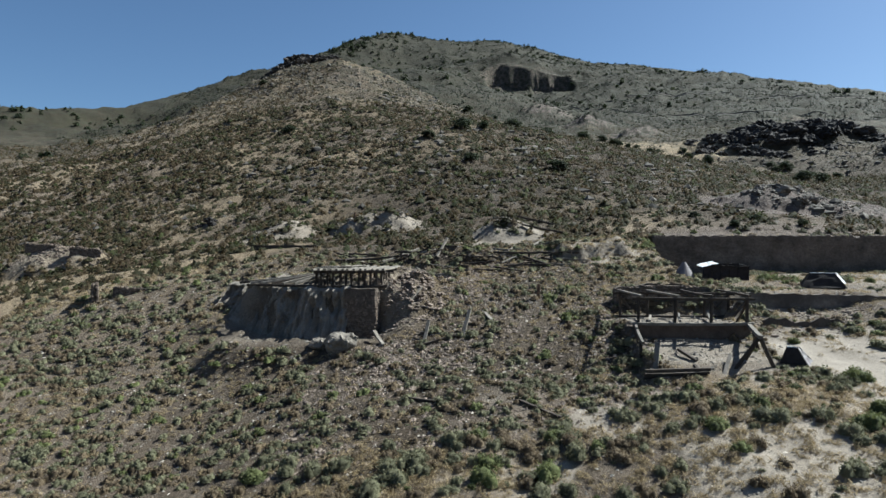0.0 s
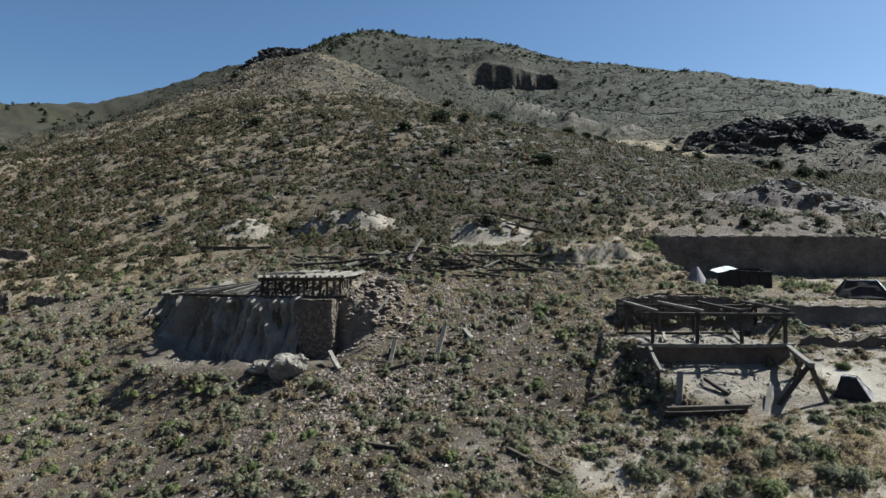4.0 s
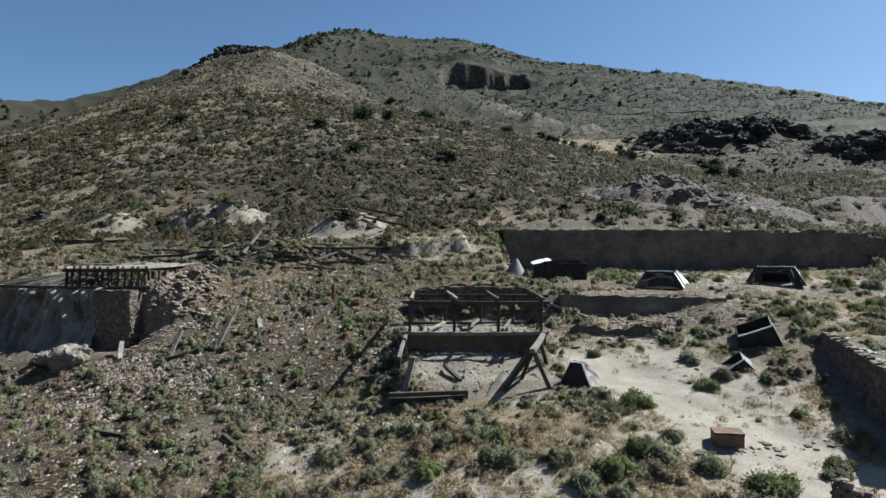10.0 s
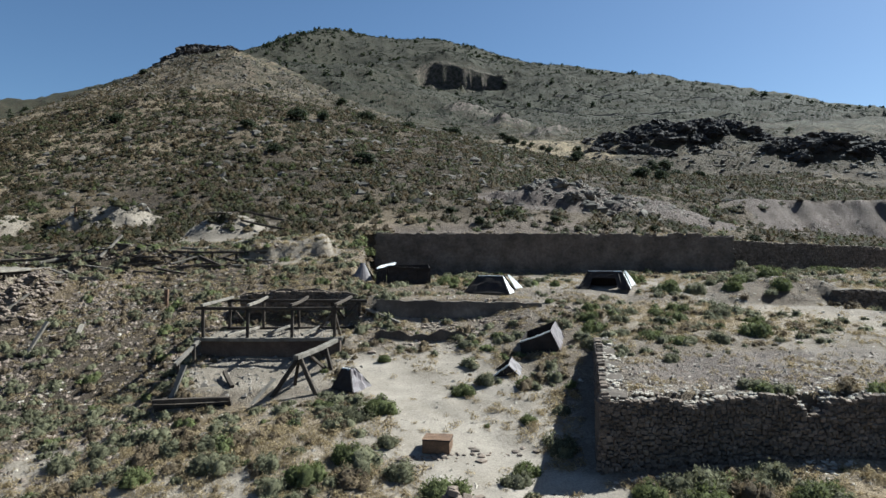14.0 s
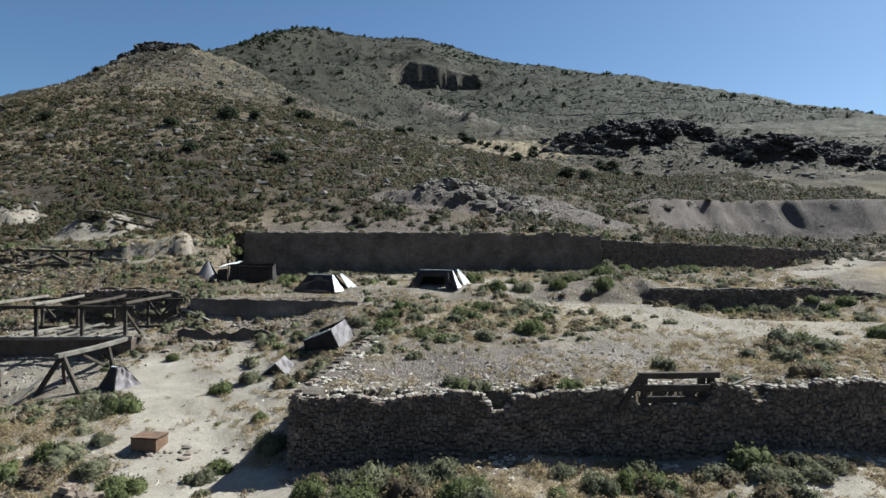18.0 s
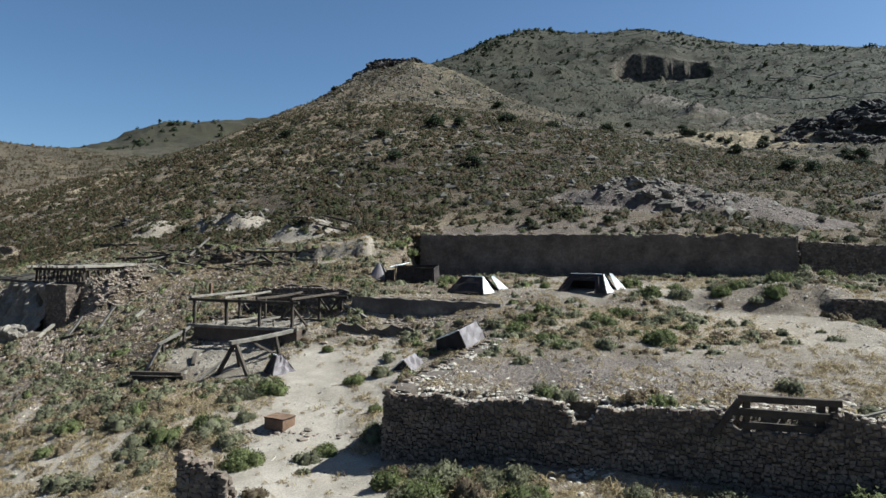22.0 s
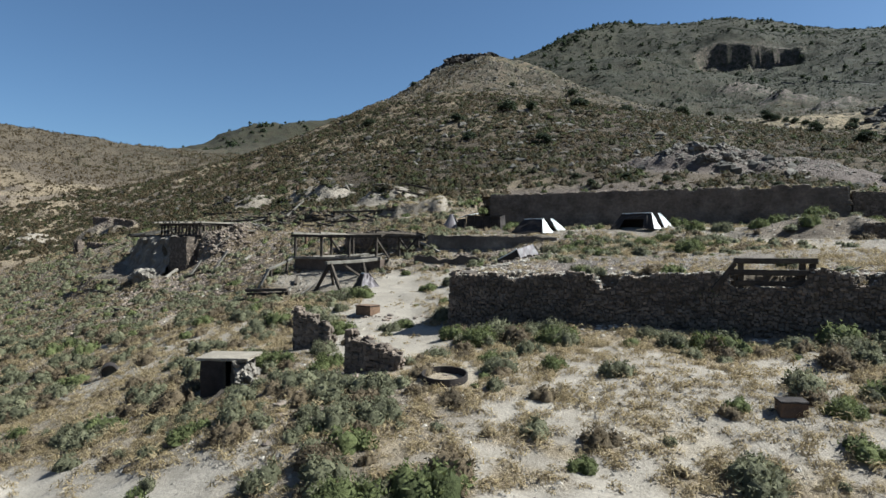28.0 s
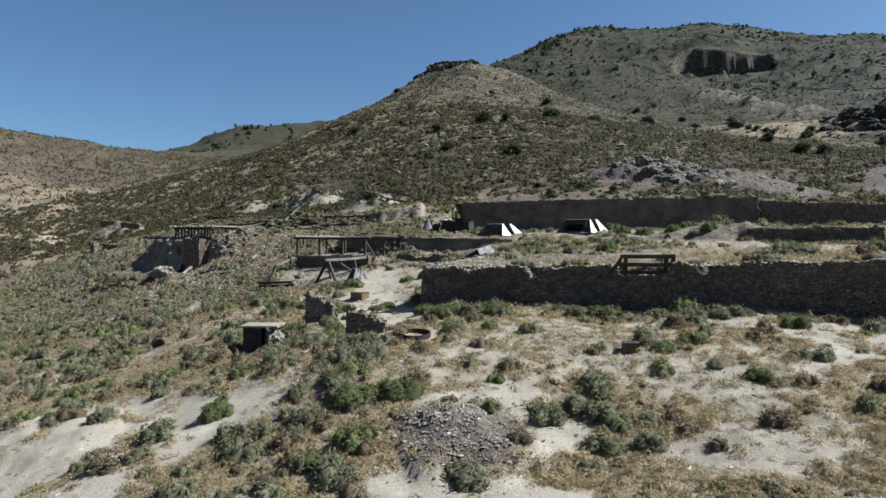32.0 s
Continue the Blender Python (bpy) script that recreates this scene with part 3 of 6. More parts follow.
def ground_material():
    m, n, l, b = material("desert_soil", 0.95)
    co = n.new("ShaderNodeNewGeometry").outputs["Position"]
    a = n.new("ShaderNodeAttribute")
    a.attribute_name = "soil"
    sep = n.new("ShaderNodeSeparateColor")
    l.new(a.outputs["Color"], sep.inputs[0])
    big, mid, fine, grit = (noise_node(n, l, s, 6, 0.65, co) for s in (0.03, 0.35, 2.2, 9.0))
    base = ramp(n, l, mid, [(0.3, (0.085, 0.063, 0.046)), (0.55, (0.15, 0.116, 0.087)), (0.75, (0.26, 0.21, 0.162))])
    base = mix(n, l, ramp(n, l, big, [(0.4, (0, 0, 0)), (0.6, (0.5, 0.5, 0.5))]), base, (0.14, 0.107, 0.072))
    base = mix(n, l, a.outputs["Alpha"], base, ramp(n, l, fine, [(0.3, (0.18, 0.132, 0.08)), (0.7, (0.37, 0.285, 0.18))]))
    base = mix(n, l, sep.outputs[2], base, ramp(n, l, mid, [(0.3, (0.09, 0.07, 0.06)), (0.7, (0.16, 0.125, 0.107))]))
    base = mix(n, l, sep.outputs[1], base, ramp(n, l, fine, [(0.35, (0.021, 0.0145, 0.0085)), (0.62, (0.06, 0.042, 0.024))]))
    pale = ramp(n, l, mid, [(0.3, (0.235, 0.2, 0.16)), (0.7, (0.36, 0.315, 0.262))])
    base = mix(n, l, sep.outputs[0], base, pale)
    # far scrub, too small for single plants
    v = n.new("ShaderNodeTexVoronoi")
    v.inputs["Scale"].default_value = 0.45
    l.new(co, v.inputs["Vector"])
    xyz = n.new("ShaderNodeSeparateXYZ")
    l.new(co, xyz.inputs[0])
    distant = n.new("ShaderNodeMapRange")
    distant.inputs[1].default_value, distant.inputs[2].default_value = 230, 420
    l.new(xyz.outputs[1], distant.inputs[0])
    v2 = n.new("ShaderNodeTexVoronoi")
    v2.inputs["Scale"].default_value = 0.16
    l.new(co, v2.inputs["Vector"])
    spots = mix(n, l, 1.0, ramp(n, l, v.outputs["Distance"], [(0.3, (1, 1, 1)), (0.6, (0, 0, 0))]), ramp(n, l, v2.outputs["Distance"], [(0.3, (1, 1, 1)), (0.55, (0, 0, 0))]), "LIGHTEN")
    cover = mix(n, l, 1.0, spots, distant.outputs[0], "MULTIPLY")
    cover = mix(n, l, 1.0, cover, ramp(n, l, mid, [(0.3, (0.5, 0.5, 0.5)), (0.6, (1, 1, 1))]), "MULTIPLY")
    mountain = n.new("ShaderNodeMapRange")
    mountain.inputs[1].default_value, mountain.inputs[2].default_value = 420, 620
    l.new(xyz.outputs[1], mountain.inputs[0])
    bare = n.new("ShaderNodeMath")
    bare.operation, bare.use_clamp = "SUBTRACT", True
    l.new(mountain.outputs[0], bare.inputs[0])
    l.new(sep.outputs[2], bare.inputs[1])
    base = mix(n, l, bare.outputs[0], base, ramp(n, l, big, [(0.35, (0.016, 0.012, 0.0065)), (0.65, (0.038, 0.029, 0.0155))]))
    base = mix(n, l, cover, base, (0.03, 0.03, 0.015))
    base = mix(n, l, 0.6, base, ramp(n, l, grit, [(0.3, (0.45, 0.44, 0.43)), (0.6, (1, 1, 1))]), "MULTIPLY")
    pebbles = n.new("ShaderNodeTexVoronoi")
    pebbles.inputs["Scale"].default_value = 8.0
    l.new(co, pebbles.inputs["Vector"])
    tone = n.new("ShaderNodeSeparateColor")
    l.new(pebbles.outputs["Color"], tone.inputs[0])
    stony = ramp(n, l, noise_node(n, l, 0.5, 5, 0.7, co), [(0.42, (0.15, 0.15, 0.15)), (0.6, (0.9, 0.9, 0.9))])
    inv = n.new("ShaderNodeMath")
    inv.operation = "SUBTRACT"
    inv.inputs[0].default_value = 1.0
    l.new(sep.outputs[0], inv.inputs[1])
    stony = mix(n, l, 1.0, stony, inv.outputs[0], "MULTIPLY")
    base = mix(n, l, stony, base, mix(n, l, 1.0, base, ramp(n, l, tone.outputs[0], [(0.0, (0.5, 0.49, 0.48)), (0.6, (1.0, 1.0, 1.0)), (1.0, (1.5, 1.48, 1.43))]), "MULTIPLY"))
    l.new(base, b.inputs["Base Color"])
    add = n.new("ShaderNodeMath")
    l.new(fine, add.inputs[0])
    l.new(grit, add.inputs[1])
    bump(n, l, b, add.outputs[0], 0.9, 0.3)
    rough = n.new("ShaderNodeMath")
    rough.operation = "MULTIPLY_ADD"
    l.new(inv.outputs[0], rough.inputs[0])
    rough.inputs[1].default_value, rough.inputs[2].default_value = 0.75, 0.15
    l.new(rough.outputs[0], b.inputs["Normal"].links[0].from_node.inputs["Strength"])
    return m


GROUND = ground_material()
ground_mesh = mesh_from("ground", np.stack([gx, gy, gz], -1).reshape(-1, 3), quads, GROUND, True)
layer = ground_mesh.color_attributes.new("soil", "FLOAT_COLOR", "POINT")
p_, d_, s_, g_ = soil(gx.ravel(), gy.ravel())
layer.data.foreach_set("color", np.stack([p_, d_, s_, g_], -1).astype(np.float32).ravel())
tagged(new("ground", ground_mesh), "dry rocky hillside with pale tailings and sandy tracks", "ground", kind="structure")


# ---- helpers for things ----
def thing(name, place, label, category, group="", turn=0.0):
    ob = new(name)
    ob.empty_display_size = 0.3
    ob.matrix_world = Matrix.Translation(place) @ pose(0, 0, 0, 0, 0, turn)
    return tagged(ob, label, category, group)


def part(name, bm, mat, parent, label="", m=None):
    """Links a bmesh, in the parent's own coordinates, as one mesh object."""
    me = bpy.data.meshes.new(name)
    bm.normal_update()
    bm.to_mesh(me)
    bm.free()
    for k in mat if isinstance(mat, (list, tuple)) else [mat]:
        me.materials.append(k)
    ob = new(name, me)
    ob.parent = parent
    if m is not None:
        ob.matrix_basis = m
    if label:
        tagged(ob, label)
    return ob


RND = random.Random(11)


def beam_bm(p, q, w, h, wear=0.12, cuts=4, seed=0):
    """A squared timber from p to q, with worn, slightly uneven edges."""
    p, q = Vector(p), Vector(q)
    d = q - p
    length = d.length
    z = d.normalized()
    side = z.cross(Vector((0, 0, 1)))
    side = Vector((1, 0, 0)) if side.length < 0.05 else side.normalized()
    up = side.cross(z).normalized()
    rnd = random.Random(seed * 131 + int(length * 1000))
    bm = bmesh.new()
    rings = []
    c = 0.16
    shape = [(-1, -1 + c), (-1 + c, -1), (1 - c, -1), (1, -1 + c), (1, 1 - c), (1 - c, 1), (-1 + c, 1), (-1, 1 - c)]
    bow = (rnd.uniform(-1, 1) * 0.012 * length, rnd.uniform(-1, 0.2) * 0.012 * length)
    for i in range(cuts + 1):
        k = i / cuts
        s = 1 - wear * rnd.random()
        o = p + d * k + (side * bow[0] + up * bow[1]) * math.sin(math.pi * k)
        rings.append([bm.verts.new(o + side * a * w / 2 * s * (1 + rnd.uniform(-wear, wear) * 0.4) + up * b * h / 2 * s * (1 + rnd.uniform(-wear, wear) * 0.4)) for a, b in shape])
    for a, b in zip(rings, rings[1:]):
        for i in range(8):
            bm.faces.new((a[i], a[(i + 1) % 8], b[(i + 1) % 8], b[i]))
    bm.faces.new(rings[0][::-1])
    bm.faces.new(rings[-1])
    bmesh.ops.recalc_face_normals(bm, faces=bm.faces)
    return bm


def beam(name, p, q, w, h, parent, mat=None, label="", seed=0):
    """A timber given in world metres, as a part of its thing."""
    inv = parent.matrix_world.inverted()
    return part(name, beam_bm(inv @ Vector(p), inv @ Vector(q), w, h, seed=seed), mat or TIMBER, parent, label)


def loose_log(p, q, w, h, mat, label, name="fallen_log", group="fallen timbers"):
    """A single fallen timber, a thing of its own."""
    p, q = Vector(p), Vector(q)
    me = bpy.data.meshes.new(name)
    mid = (p + q) / 2
    bm = beam_bm(p - mid, q - mid, w, h, seed=int(abs(p.x * 10)))
    bm.to_mesh(me)
    bm.free()
    me.materials.append(mat)
    ob = new(name, me)
    ob.location = mid
    return tagged(ob, label, "timber", group)


def rock_bm(sx, sy, sz, rnd, sub=1, rough=0.28):
    bm = bmesh.new()
    bmesh.ops.create_icosphere(bm, subdivisions=sub, radius=1.0)
    for v in bm.verts:
        k = 1 + rnd.uniform(-rough, rough)
        v.co = Vector((v.co.x * sx, v.co.y * sy, v.co.z * sz)) * k
    return bm


# ---- the dry-stone walls ----
def stone_block(rnd):
    """One rough wall stone, about a metre long, with chipped corners; scaled where it is laid."""
    bm = bmesh.new()
    bmesh.ops.create_cube(bm, size=1.0)
    bmesh.ops.bevel(bm, geom=list(bm.edges), offset=0.11, segments=1, affect="EDGES")
    for v in bm.verts:
        v.co += Vector((rnd.uniform(-1, 1), rnd.uniform(-1, 1), rnd.uniform(-1, 1))) * 0.055
    me = bpy.data.meshes.new("stone")
    bm.to_mesh(me)
    bm.free()
    return me


STONE_MESHES = [stone_block(random.Random(40 + i)) for i in range(10)]
for me in STONE_MESHES:
    me.materials.append(STONE)


def template(me):
    """Vertices and triangles of a mesh."""
    me.calc_loop_triangles()
    v = np.zeros(len(me.vertices) * 3, np.float32)
    me.vertices.foreach_get("co", v)
    f = np.zeros(len(me.loop_triangles) * 3, np.int32)
    me.loop_triangles.foreach_get("vertices", f)
    return v.reshape(-1, 3), f.reshape(-1, 3)


STONE_TEMPLATES = [template(me) for me in STONE_MESHES]


def joined(name, templates, picks, mats4, mat, smooth_shade=False):
    """Many copies of some templates in one mesh."""
    vs, fs, base = [], [], 0
    picks, mats4 = np.asarray(picks), np.asarray(mats4, np.float32)
    for k, (v, f) in enumerate(templates):
        m = mats4[picks == k]
        if not len(m):
            continue
        w = np.einsum("nij,vj->nvi", m[:, :3, :3], v) + m[:, None, :3, 3]
        vs.append(w.reshape(-1, 3))
        fs.append((f[None] + (np.arange(len(m)) * len(v))[:, None, None] + base).reshape(-1, 3))
        base += w.shape[0] * w.shape[1]
    return mesh_from(name, np.concatenate(vs), np.concatenate(fs), mat, smooth_shade)


def stone_face(owner, origin, along, length, base_of, top_of, near, rnd, course=0.18, batter=0.06, mat=None, proud=0.07, fill=1.0):
    """Lays stones in rough courses on a wall's face. near(s): whether the stones there are parts of their own."""
    along = Vector(along).normalized()
    out = Vector((along.y, -along.x, 0))
    rest_m, rest_k = [], []
    turn = math.atan2(along.y, along.x)
    single = 0
    z0, z1 = min(base_of(s) for s in np.linspace(0, length, 12)) - 0.3, max(top_of(s) for s in np.linspace(0, length, 40))
    z, row = z0, 0
    while z < z1:
        h = course * rnd.uniform(0.7, 1.3)
        s = -rnd.random() * 0.4
        while s < length:
            w = rnd.uniform(0.7, 2.1) * course
            mid = s + w / 2
            if base_of(mid) - 0.25 < z and z + h * 0.7 < top_of(mid) and 0 <= mid <= length:
                p = Vector(origin) + along * mid + out * (rnd.uniform(-0.02, proud) - batter * (z - z0))
                hh = h * rnd.uniform(0.85, 1.3)
                m = Matrix.Translation((p.x, p.y, z + h / 2 + rnd.uniform(-0.09, 0.09))) @ pose(0, 0, 0, rnd.uniform(-8, 8), rnd.gauss(0, 9), math.degrees(turn) + rnd.uniform(-7, 7)) @ Matrix.Diagonal((w * 0.97 * fill, 0.42, hh * fill, 1))
                k = rnd.randrange(len(STONE_MESHES))
                if near(mid, z) and single < 300:
                    ob = new("stone", STONE_MESHES[k])
                    ob.parent = owner
                    ob.matrix_basis = owner.matrix_world.inverted() @ m
                    single += 1
                else:
                    rest_m.append(np.array(m))
                    rest_k.append(k)
            s += w + 0.015
        z += h
    if rest_m:
        me = joined("stonework", STONE_TEMPLATES, rest_k, rest_m, mat or STONE)
        ob = new("stonework", me)
        ob.parent = owner
        ob.matrix_basis = owner.matrix_world.inverted()
        tagged(ob, kind="stuff")


def wall_core(name, pts, base_of, top_of, thick, mat, label, category="wall"):
    """A wall body along a line of points, with uneven top; (s) runs along it in metres."""
    verts, faces = [], []
    total = 0.0
    rings = []
    for (ax, ay), (bx, by) in zip(pts, pts[1:]):
        seg = math.hypot(bx - ax, by - ay)
        n = max(2, int(seg / 0.5))
        ox, oy = -(by - ay) / seg, (bx - ax) / seg
        for i in range(n + 1):
            k = i / n
            s = total + seg * k
            x, y = ax + (bx - ax) * k, ay + (by - ay) * k
            lo, hi = base_of(s), top_of(s)
            rings.append([(x, y, lo), (x + ox * 0.05, y + oy * 0.05, hi), (x + ox * thick, y + oy * thick, hi - 0.05), (x + ox * thick, y + oy * thick, lo)])
        total += seg
    for r_ in rings:
        verts += r_
    for i in range(len(rings) - 1):
        a, b = i * 4, i * 4 + 4
        for j in range(4):
            faces.append((a + j, b + j, b + (j + 1) % 4, a + (j + 1) % 4))
    faces += [(3, 2, 1, 0), tuple(len(verts) - 4 + j for j in range(4))]
    me = mesh_from(name, verts, faces, mat)
    return tagged(new(name, me), label, category, kind="structure")


# ---- walls of the works ----
def front_top(s):
    notch = 0.9 * float(smooth(10.1, 10.7, np.array(s)) * smooth(12.1, 11.3, np.array(s)))
    gate = 0.75 * float(smooth(17.9, 18.2, np.array(s)) * smooth(22.3, 21.9, np.array(s)))
    gap = 0.8 * float(smooth(24.0, 24.4, np.array(s)) * smooth(25.6, 25.0, np.array(s)))
    return 12.12 + 0.03 * (s - 11) + 0.1 * math.sin(s * 0.9) + 0.08 * math.sin(s * 2.3) - notch - gate - gap


front_wall = wall_core("wall_front", [(45, front_wall_y(45)), (92, front_wall_y(92))], lambda s: 6.8, lambda s: front_top(s) - 0.12, 1.4, MORTAR,
                       "dry-stone retaining wall of brown rubble stones with a slumped notch", "stone wall")
side_wall = wall_core("wall_side", [(side_wall_x(58), 58), (45.14, 44.5)], lambda s: 7.0 + max(0, 12 - s) * 0.2, lambda s: 13.2 - s * 0.085 + 0.08 * math.sin(s * 2), 1.4, MORTAR,
                      "dry-stone return wall in deep shade", "stone wall")


def long_top(s):
    return 21.7 - 0.006 * s + 0.08 * math.sin(s * 0.8) + 0.07 * math.sin(s * 2.1) + 0.05 * math.sin(s * 5.3)


long_wall = wall_core("wall_long", [(31.5, long_wall_y(31.5)), (79.0, long_wall_y(79.0))], lambda s: 14.6, long_top, 1.9, CONCRETE,
                      "long high retaining wall of stained masonry", "retaining wall")
rubble_pts = [(79.4 + 3.5 * i, rubble_wall_y(79.4 + 3.5 * i)) for i in range(13)]
rubble_wall = wall_core("wall_rubble", rubble_pts, lambda s: 15.8, lambda s: 20.6 - 0.036 * s + 0.12 * math.sin(s * 0.7), 1.8, MORTAR,
                        "sagging dark rubble retaining wall above the track", "stone wall")
low_wall = wall_core("wall_low", [(75, low_wall_y(75)), (88, low_wall_y(88))], lambda s: 13.0, lambda s: 15.9 + 0.08 * math.sin(s), 1.3, MORTAR,
                     "low ruined stone foundation beside the track", "stone wall")
ledge_wall = wall_core("wall_ledge", [(32.5, 70.0), (47.5, 69.4)], lambda s: 13.2, lambda s: 15.08 - 0.02 * s + 0.05 * math.sin(s * 1.7) + 0.05 * math.sin(s * 4.1), 1.2, CONCRETE,
                       "low concrete ledge wall with rubble heaped below it", "retaining wall")
ledge_wall_lower = wall_core("wall_ledge_lower", [(32.5, 66.2), (40.5, 65.8)], lambda s: 11.3, lambda s: 12.6 + 0.22 * math.sin(s * 1.3) + 0.15 * math.sin(s * 3.7), 0.5, MORTAR,
                             "broken lower ledge wall below the bench", "retaining wall")
mill_wall = wall_core("wall_mill", [(18.8, 63.9), (29.8, 63.4)], lambda s: 9.2, lambda s: 12.45, 1.1, BRICK,
                      "soft brick foundation wall below the timber frame", "foundation wall")
mill_rear = wall_core("wall_mill_rear", [(19.5, 74.2), (24, 74.8), (30.5, 74.0)], lambda s: 12.0, lambda s: 15.3 + 0.5 * math.sin(s * 0.29) + 0.1 * math.sin(s * 2), 0.8, MORTAR,
                      "dark rubble bank wall behind the timber frame", "stone wall")
abutment = wall_core("wall_abutment", [(-11.5, 76.6), (-7.9, 76.2), (-6.2, 84.5)], lambda s: 9.0, lambda s: 15.1 + 0.1 * math.sin(s * 2.0), 1.8, MORTAR,
                     "rough stone abutment wall carrying the timber deck", "stone wall")
timber_bank = wall_core("wall_timber_bank", [(-31, 105.8), (-20, 103.6)], lambda s: 18.4, lambda s: 20.3 + 0.05 * math.sin(s * 2), 0.4, TIMBER,
                        "dark timber-faced retaining bank", "retaining wall")
timber_bank_east = wall_core("wall_timber_bank_east", [(-10.5, 106.2), (-1.0, 104.2)], lambda s: 19.2, lambda s: 21.1 + 0.05 * math.sin(s * 2), 0.4, TIMBER,
                             "dark timber-faced retaining bank beside a pale heap", "retaining wall")


# ---- the timber mill frame ----
def mill_frame():
    ob = thing("mill_frame", (24.0, 67.5, 12.4), "weathered open timber frame of a ruined mill on a brick foundation", "timber frame")
    front = [(19.0, 63.75), (22.5, 63.6), (26.0, 63.5), (29.4, 63.35)]
    back = [(19.2, 71.2), (22.2, 71.3), (25.4, 71.3), (28.4, 71.2), (30.9, 71.0)]
    beam("sill", (18.3, 63.75, 12.55), (30.0, 63.3, 12.55), 0.34, 0.3, ob, PALE_TIMBER, "pale weathered sill beam")
    beam("sill", (18.6, 71.3, 12.5), (31.2, 71.1, 12.5), 0.32, 0.28, ob)
    for i, (x, y) in enumerate(front + back):
        beam("post", (x, y, 12.5), (x + RND.uniform(-0.06, 0.06), y, 14.86), 0.25, 0.25, ob, seed=i)
    beam("top_plate", (18.4, 63.8, 15.0), (30.1, 63.3, 14.95), 0.25, 0.28, ob)
    beam("top_plate", (18.5, 71.25, 15.0), (31.6, 71.05, 14.9), 0.25, 0.28, ob)
    for i, (x, s) in enumerate(((19.1, 0.2), (22.7, -0.3), (26.0, 0.1), (29.5, 0.6))):
        beam("cross_beam", (x, 63.0, 15.28), (x + s, 72.0, 15.25), 0.25, 0.22, ob, PALE_TIMBER if i in (0, 1) else TIMBER, seed=20 + i)
    for i, (x, y, dx) in enumerate(((29.3, 63.4, -1.2), (30.8, 71.0, -1.3), (28.4, 71.2, 1.2), (19.1, 71.2, 1.2))):
        beam("brace", (x, y, 14.8), (x + dx, y, 13.3), 0.2, 0.2, ob, seed=30 + i)
    for i, x in enumerate((20.5, 23.5, 26.6)):
        beam("fallen_joist", (x, 65.0, 12.65), (x + 1.6, 69.8, 12.7 + 0.2 * i), 0.22, 0.2, ob, PALE_TIMBER, seed=40 + i)
    beam("raker", (29.6, 66.0, 12.5), (29.4, 63.5, 14.5), 0.2, 0.2, ob, seed=44)
    # lower posts and rail before the foundation
    beam("lower_post", (18.6, 62.6, 9.6), (18.6, 62.7, 12.3), 0.24, 0.24, ob)
    beam("lower_post", (18.2, 60.2, 9.4), (18.2, 60.3, 11.2), 0.26, 0.26, ob)
    beam("side_rail", (18.2, 59.6, 11.25), (18.7, 63.6, 12.4), 0.28, 0.26, ob, PALE_TIMBER)
    return ob


mill_frame()


def trestle():
    ob = thing("timber_trestle", (27.5, 58.0, 9.7), "leaning timber trestle with a pale weathered top beam", "trestle")
    beam("top_beam", (29.6, 63.4, 12.45), (27.4, 56.5, 12.2), 0.42, 0.34, ob, PALE_TIMBER)
    beam("leg", (27.5, 57.0, 12.1), (25.3, 57.4, 8.9), 0.3, 0.3, ob)
    beam("leg", (27.6, 57.0, 12.1), (28.8, 56.9, 9.4), 0.3, 0.3, ob)
    beam("leg", (28.9, 61.2, 12.3), (29.6, 61.0, 9.6), 0.28, 0.28, ob)
    beam("brace", (28.0, 58.6, 12.1), (28.9, 61.2, 10.6), 0.2, 0.2, ob)
    beam("brace", (27.5, 57.2, 11.9), (27.0, 58.6, 9.8), 0.22, 0.22, ob)
    beam("wide_plank", (25.6, 58.4, 10.4), (24.3, 56.6, 8.95), 0.36, 0.1, ob, PALE_TIMBER)


trestle()


def crib():
    ob = thing("log_crib", (20.2, 57.4, 8.9), "low log crib of dark squared timbers", "timber crib")
    for i in range(3):
        beam("log", (17.6, 57.4 - 0.25 * i, 8.45 + 0.38 * i), (23.0, 56.6 - 0.25 * i + 0.3, 8.75 + 0.36 * i), 0.34, 0.32, ob, seed=60 + i)
    beam("cross_log", (18.2, 57.2, 9.2), (18.6, 59.2, 9.4), 0.3, 0.3, ob)
    beam("cross_log", (22.2, 56.8, 9.3), (22.3, 58.8, 9.6), 0.3, 0.3, ob)
    beam("rail", (18.3, 60.9, 10.05), (26.4, 60.4, 10.1), 0.3, 0.24, ob, PALE_TIMBER)


crib()


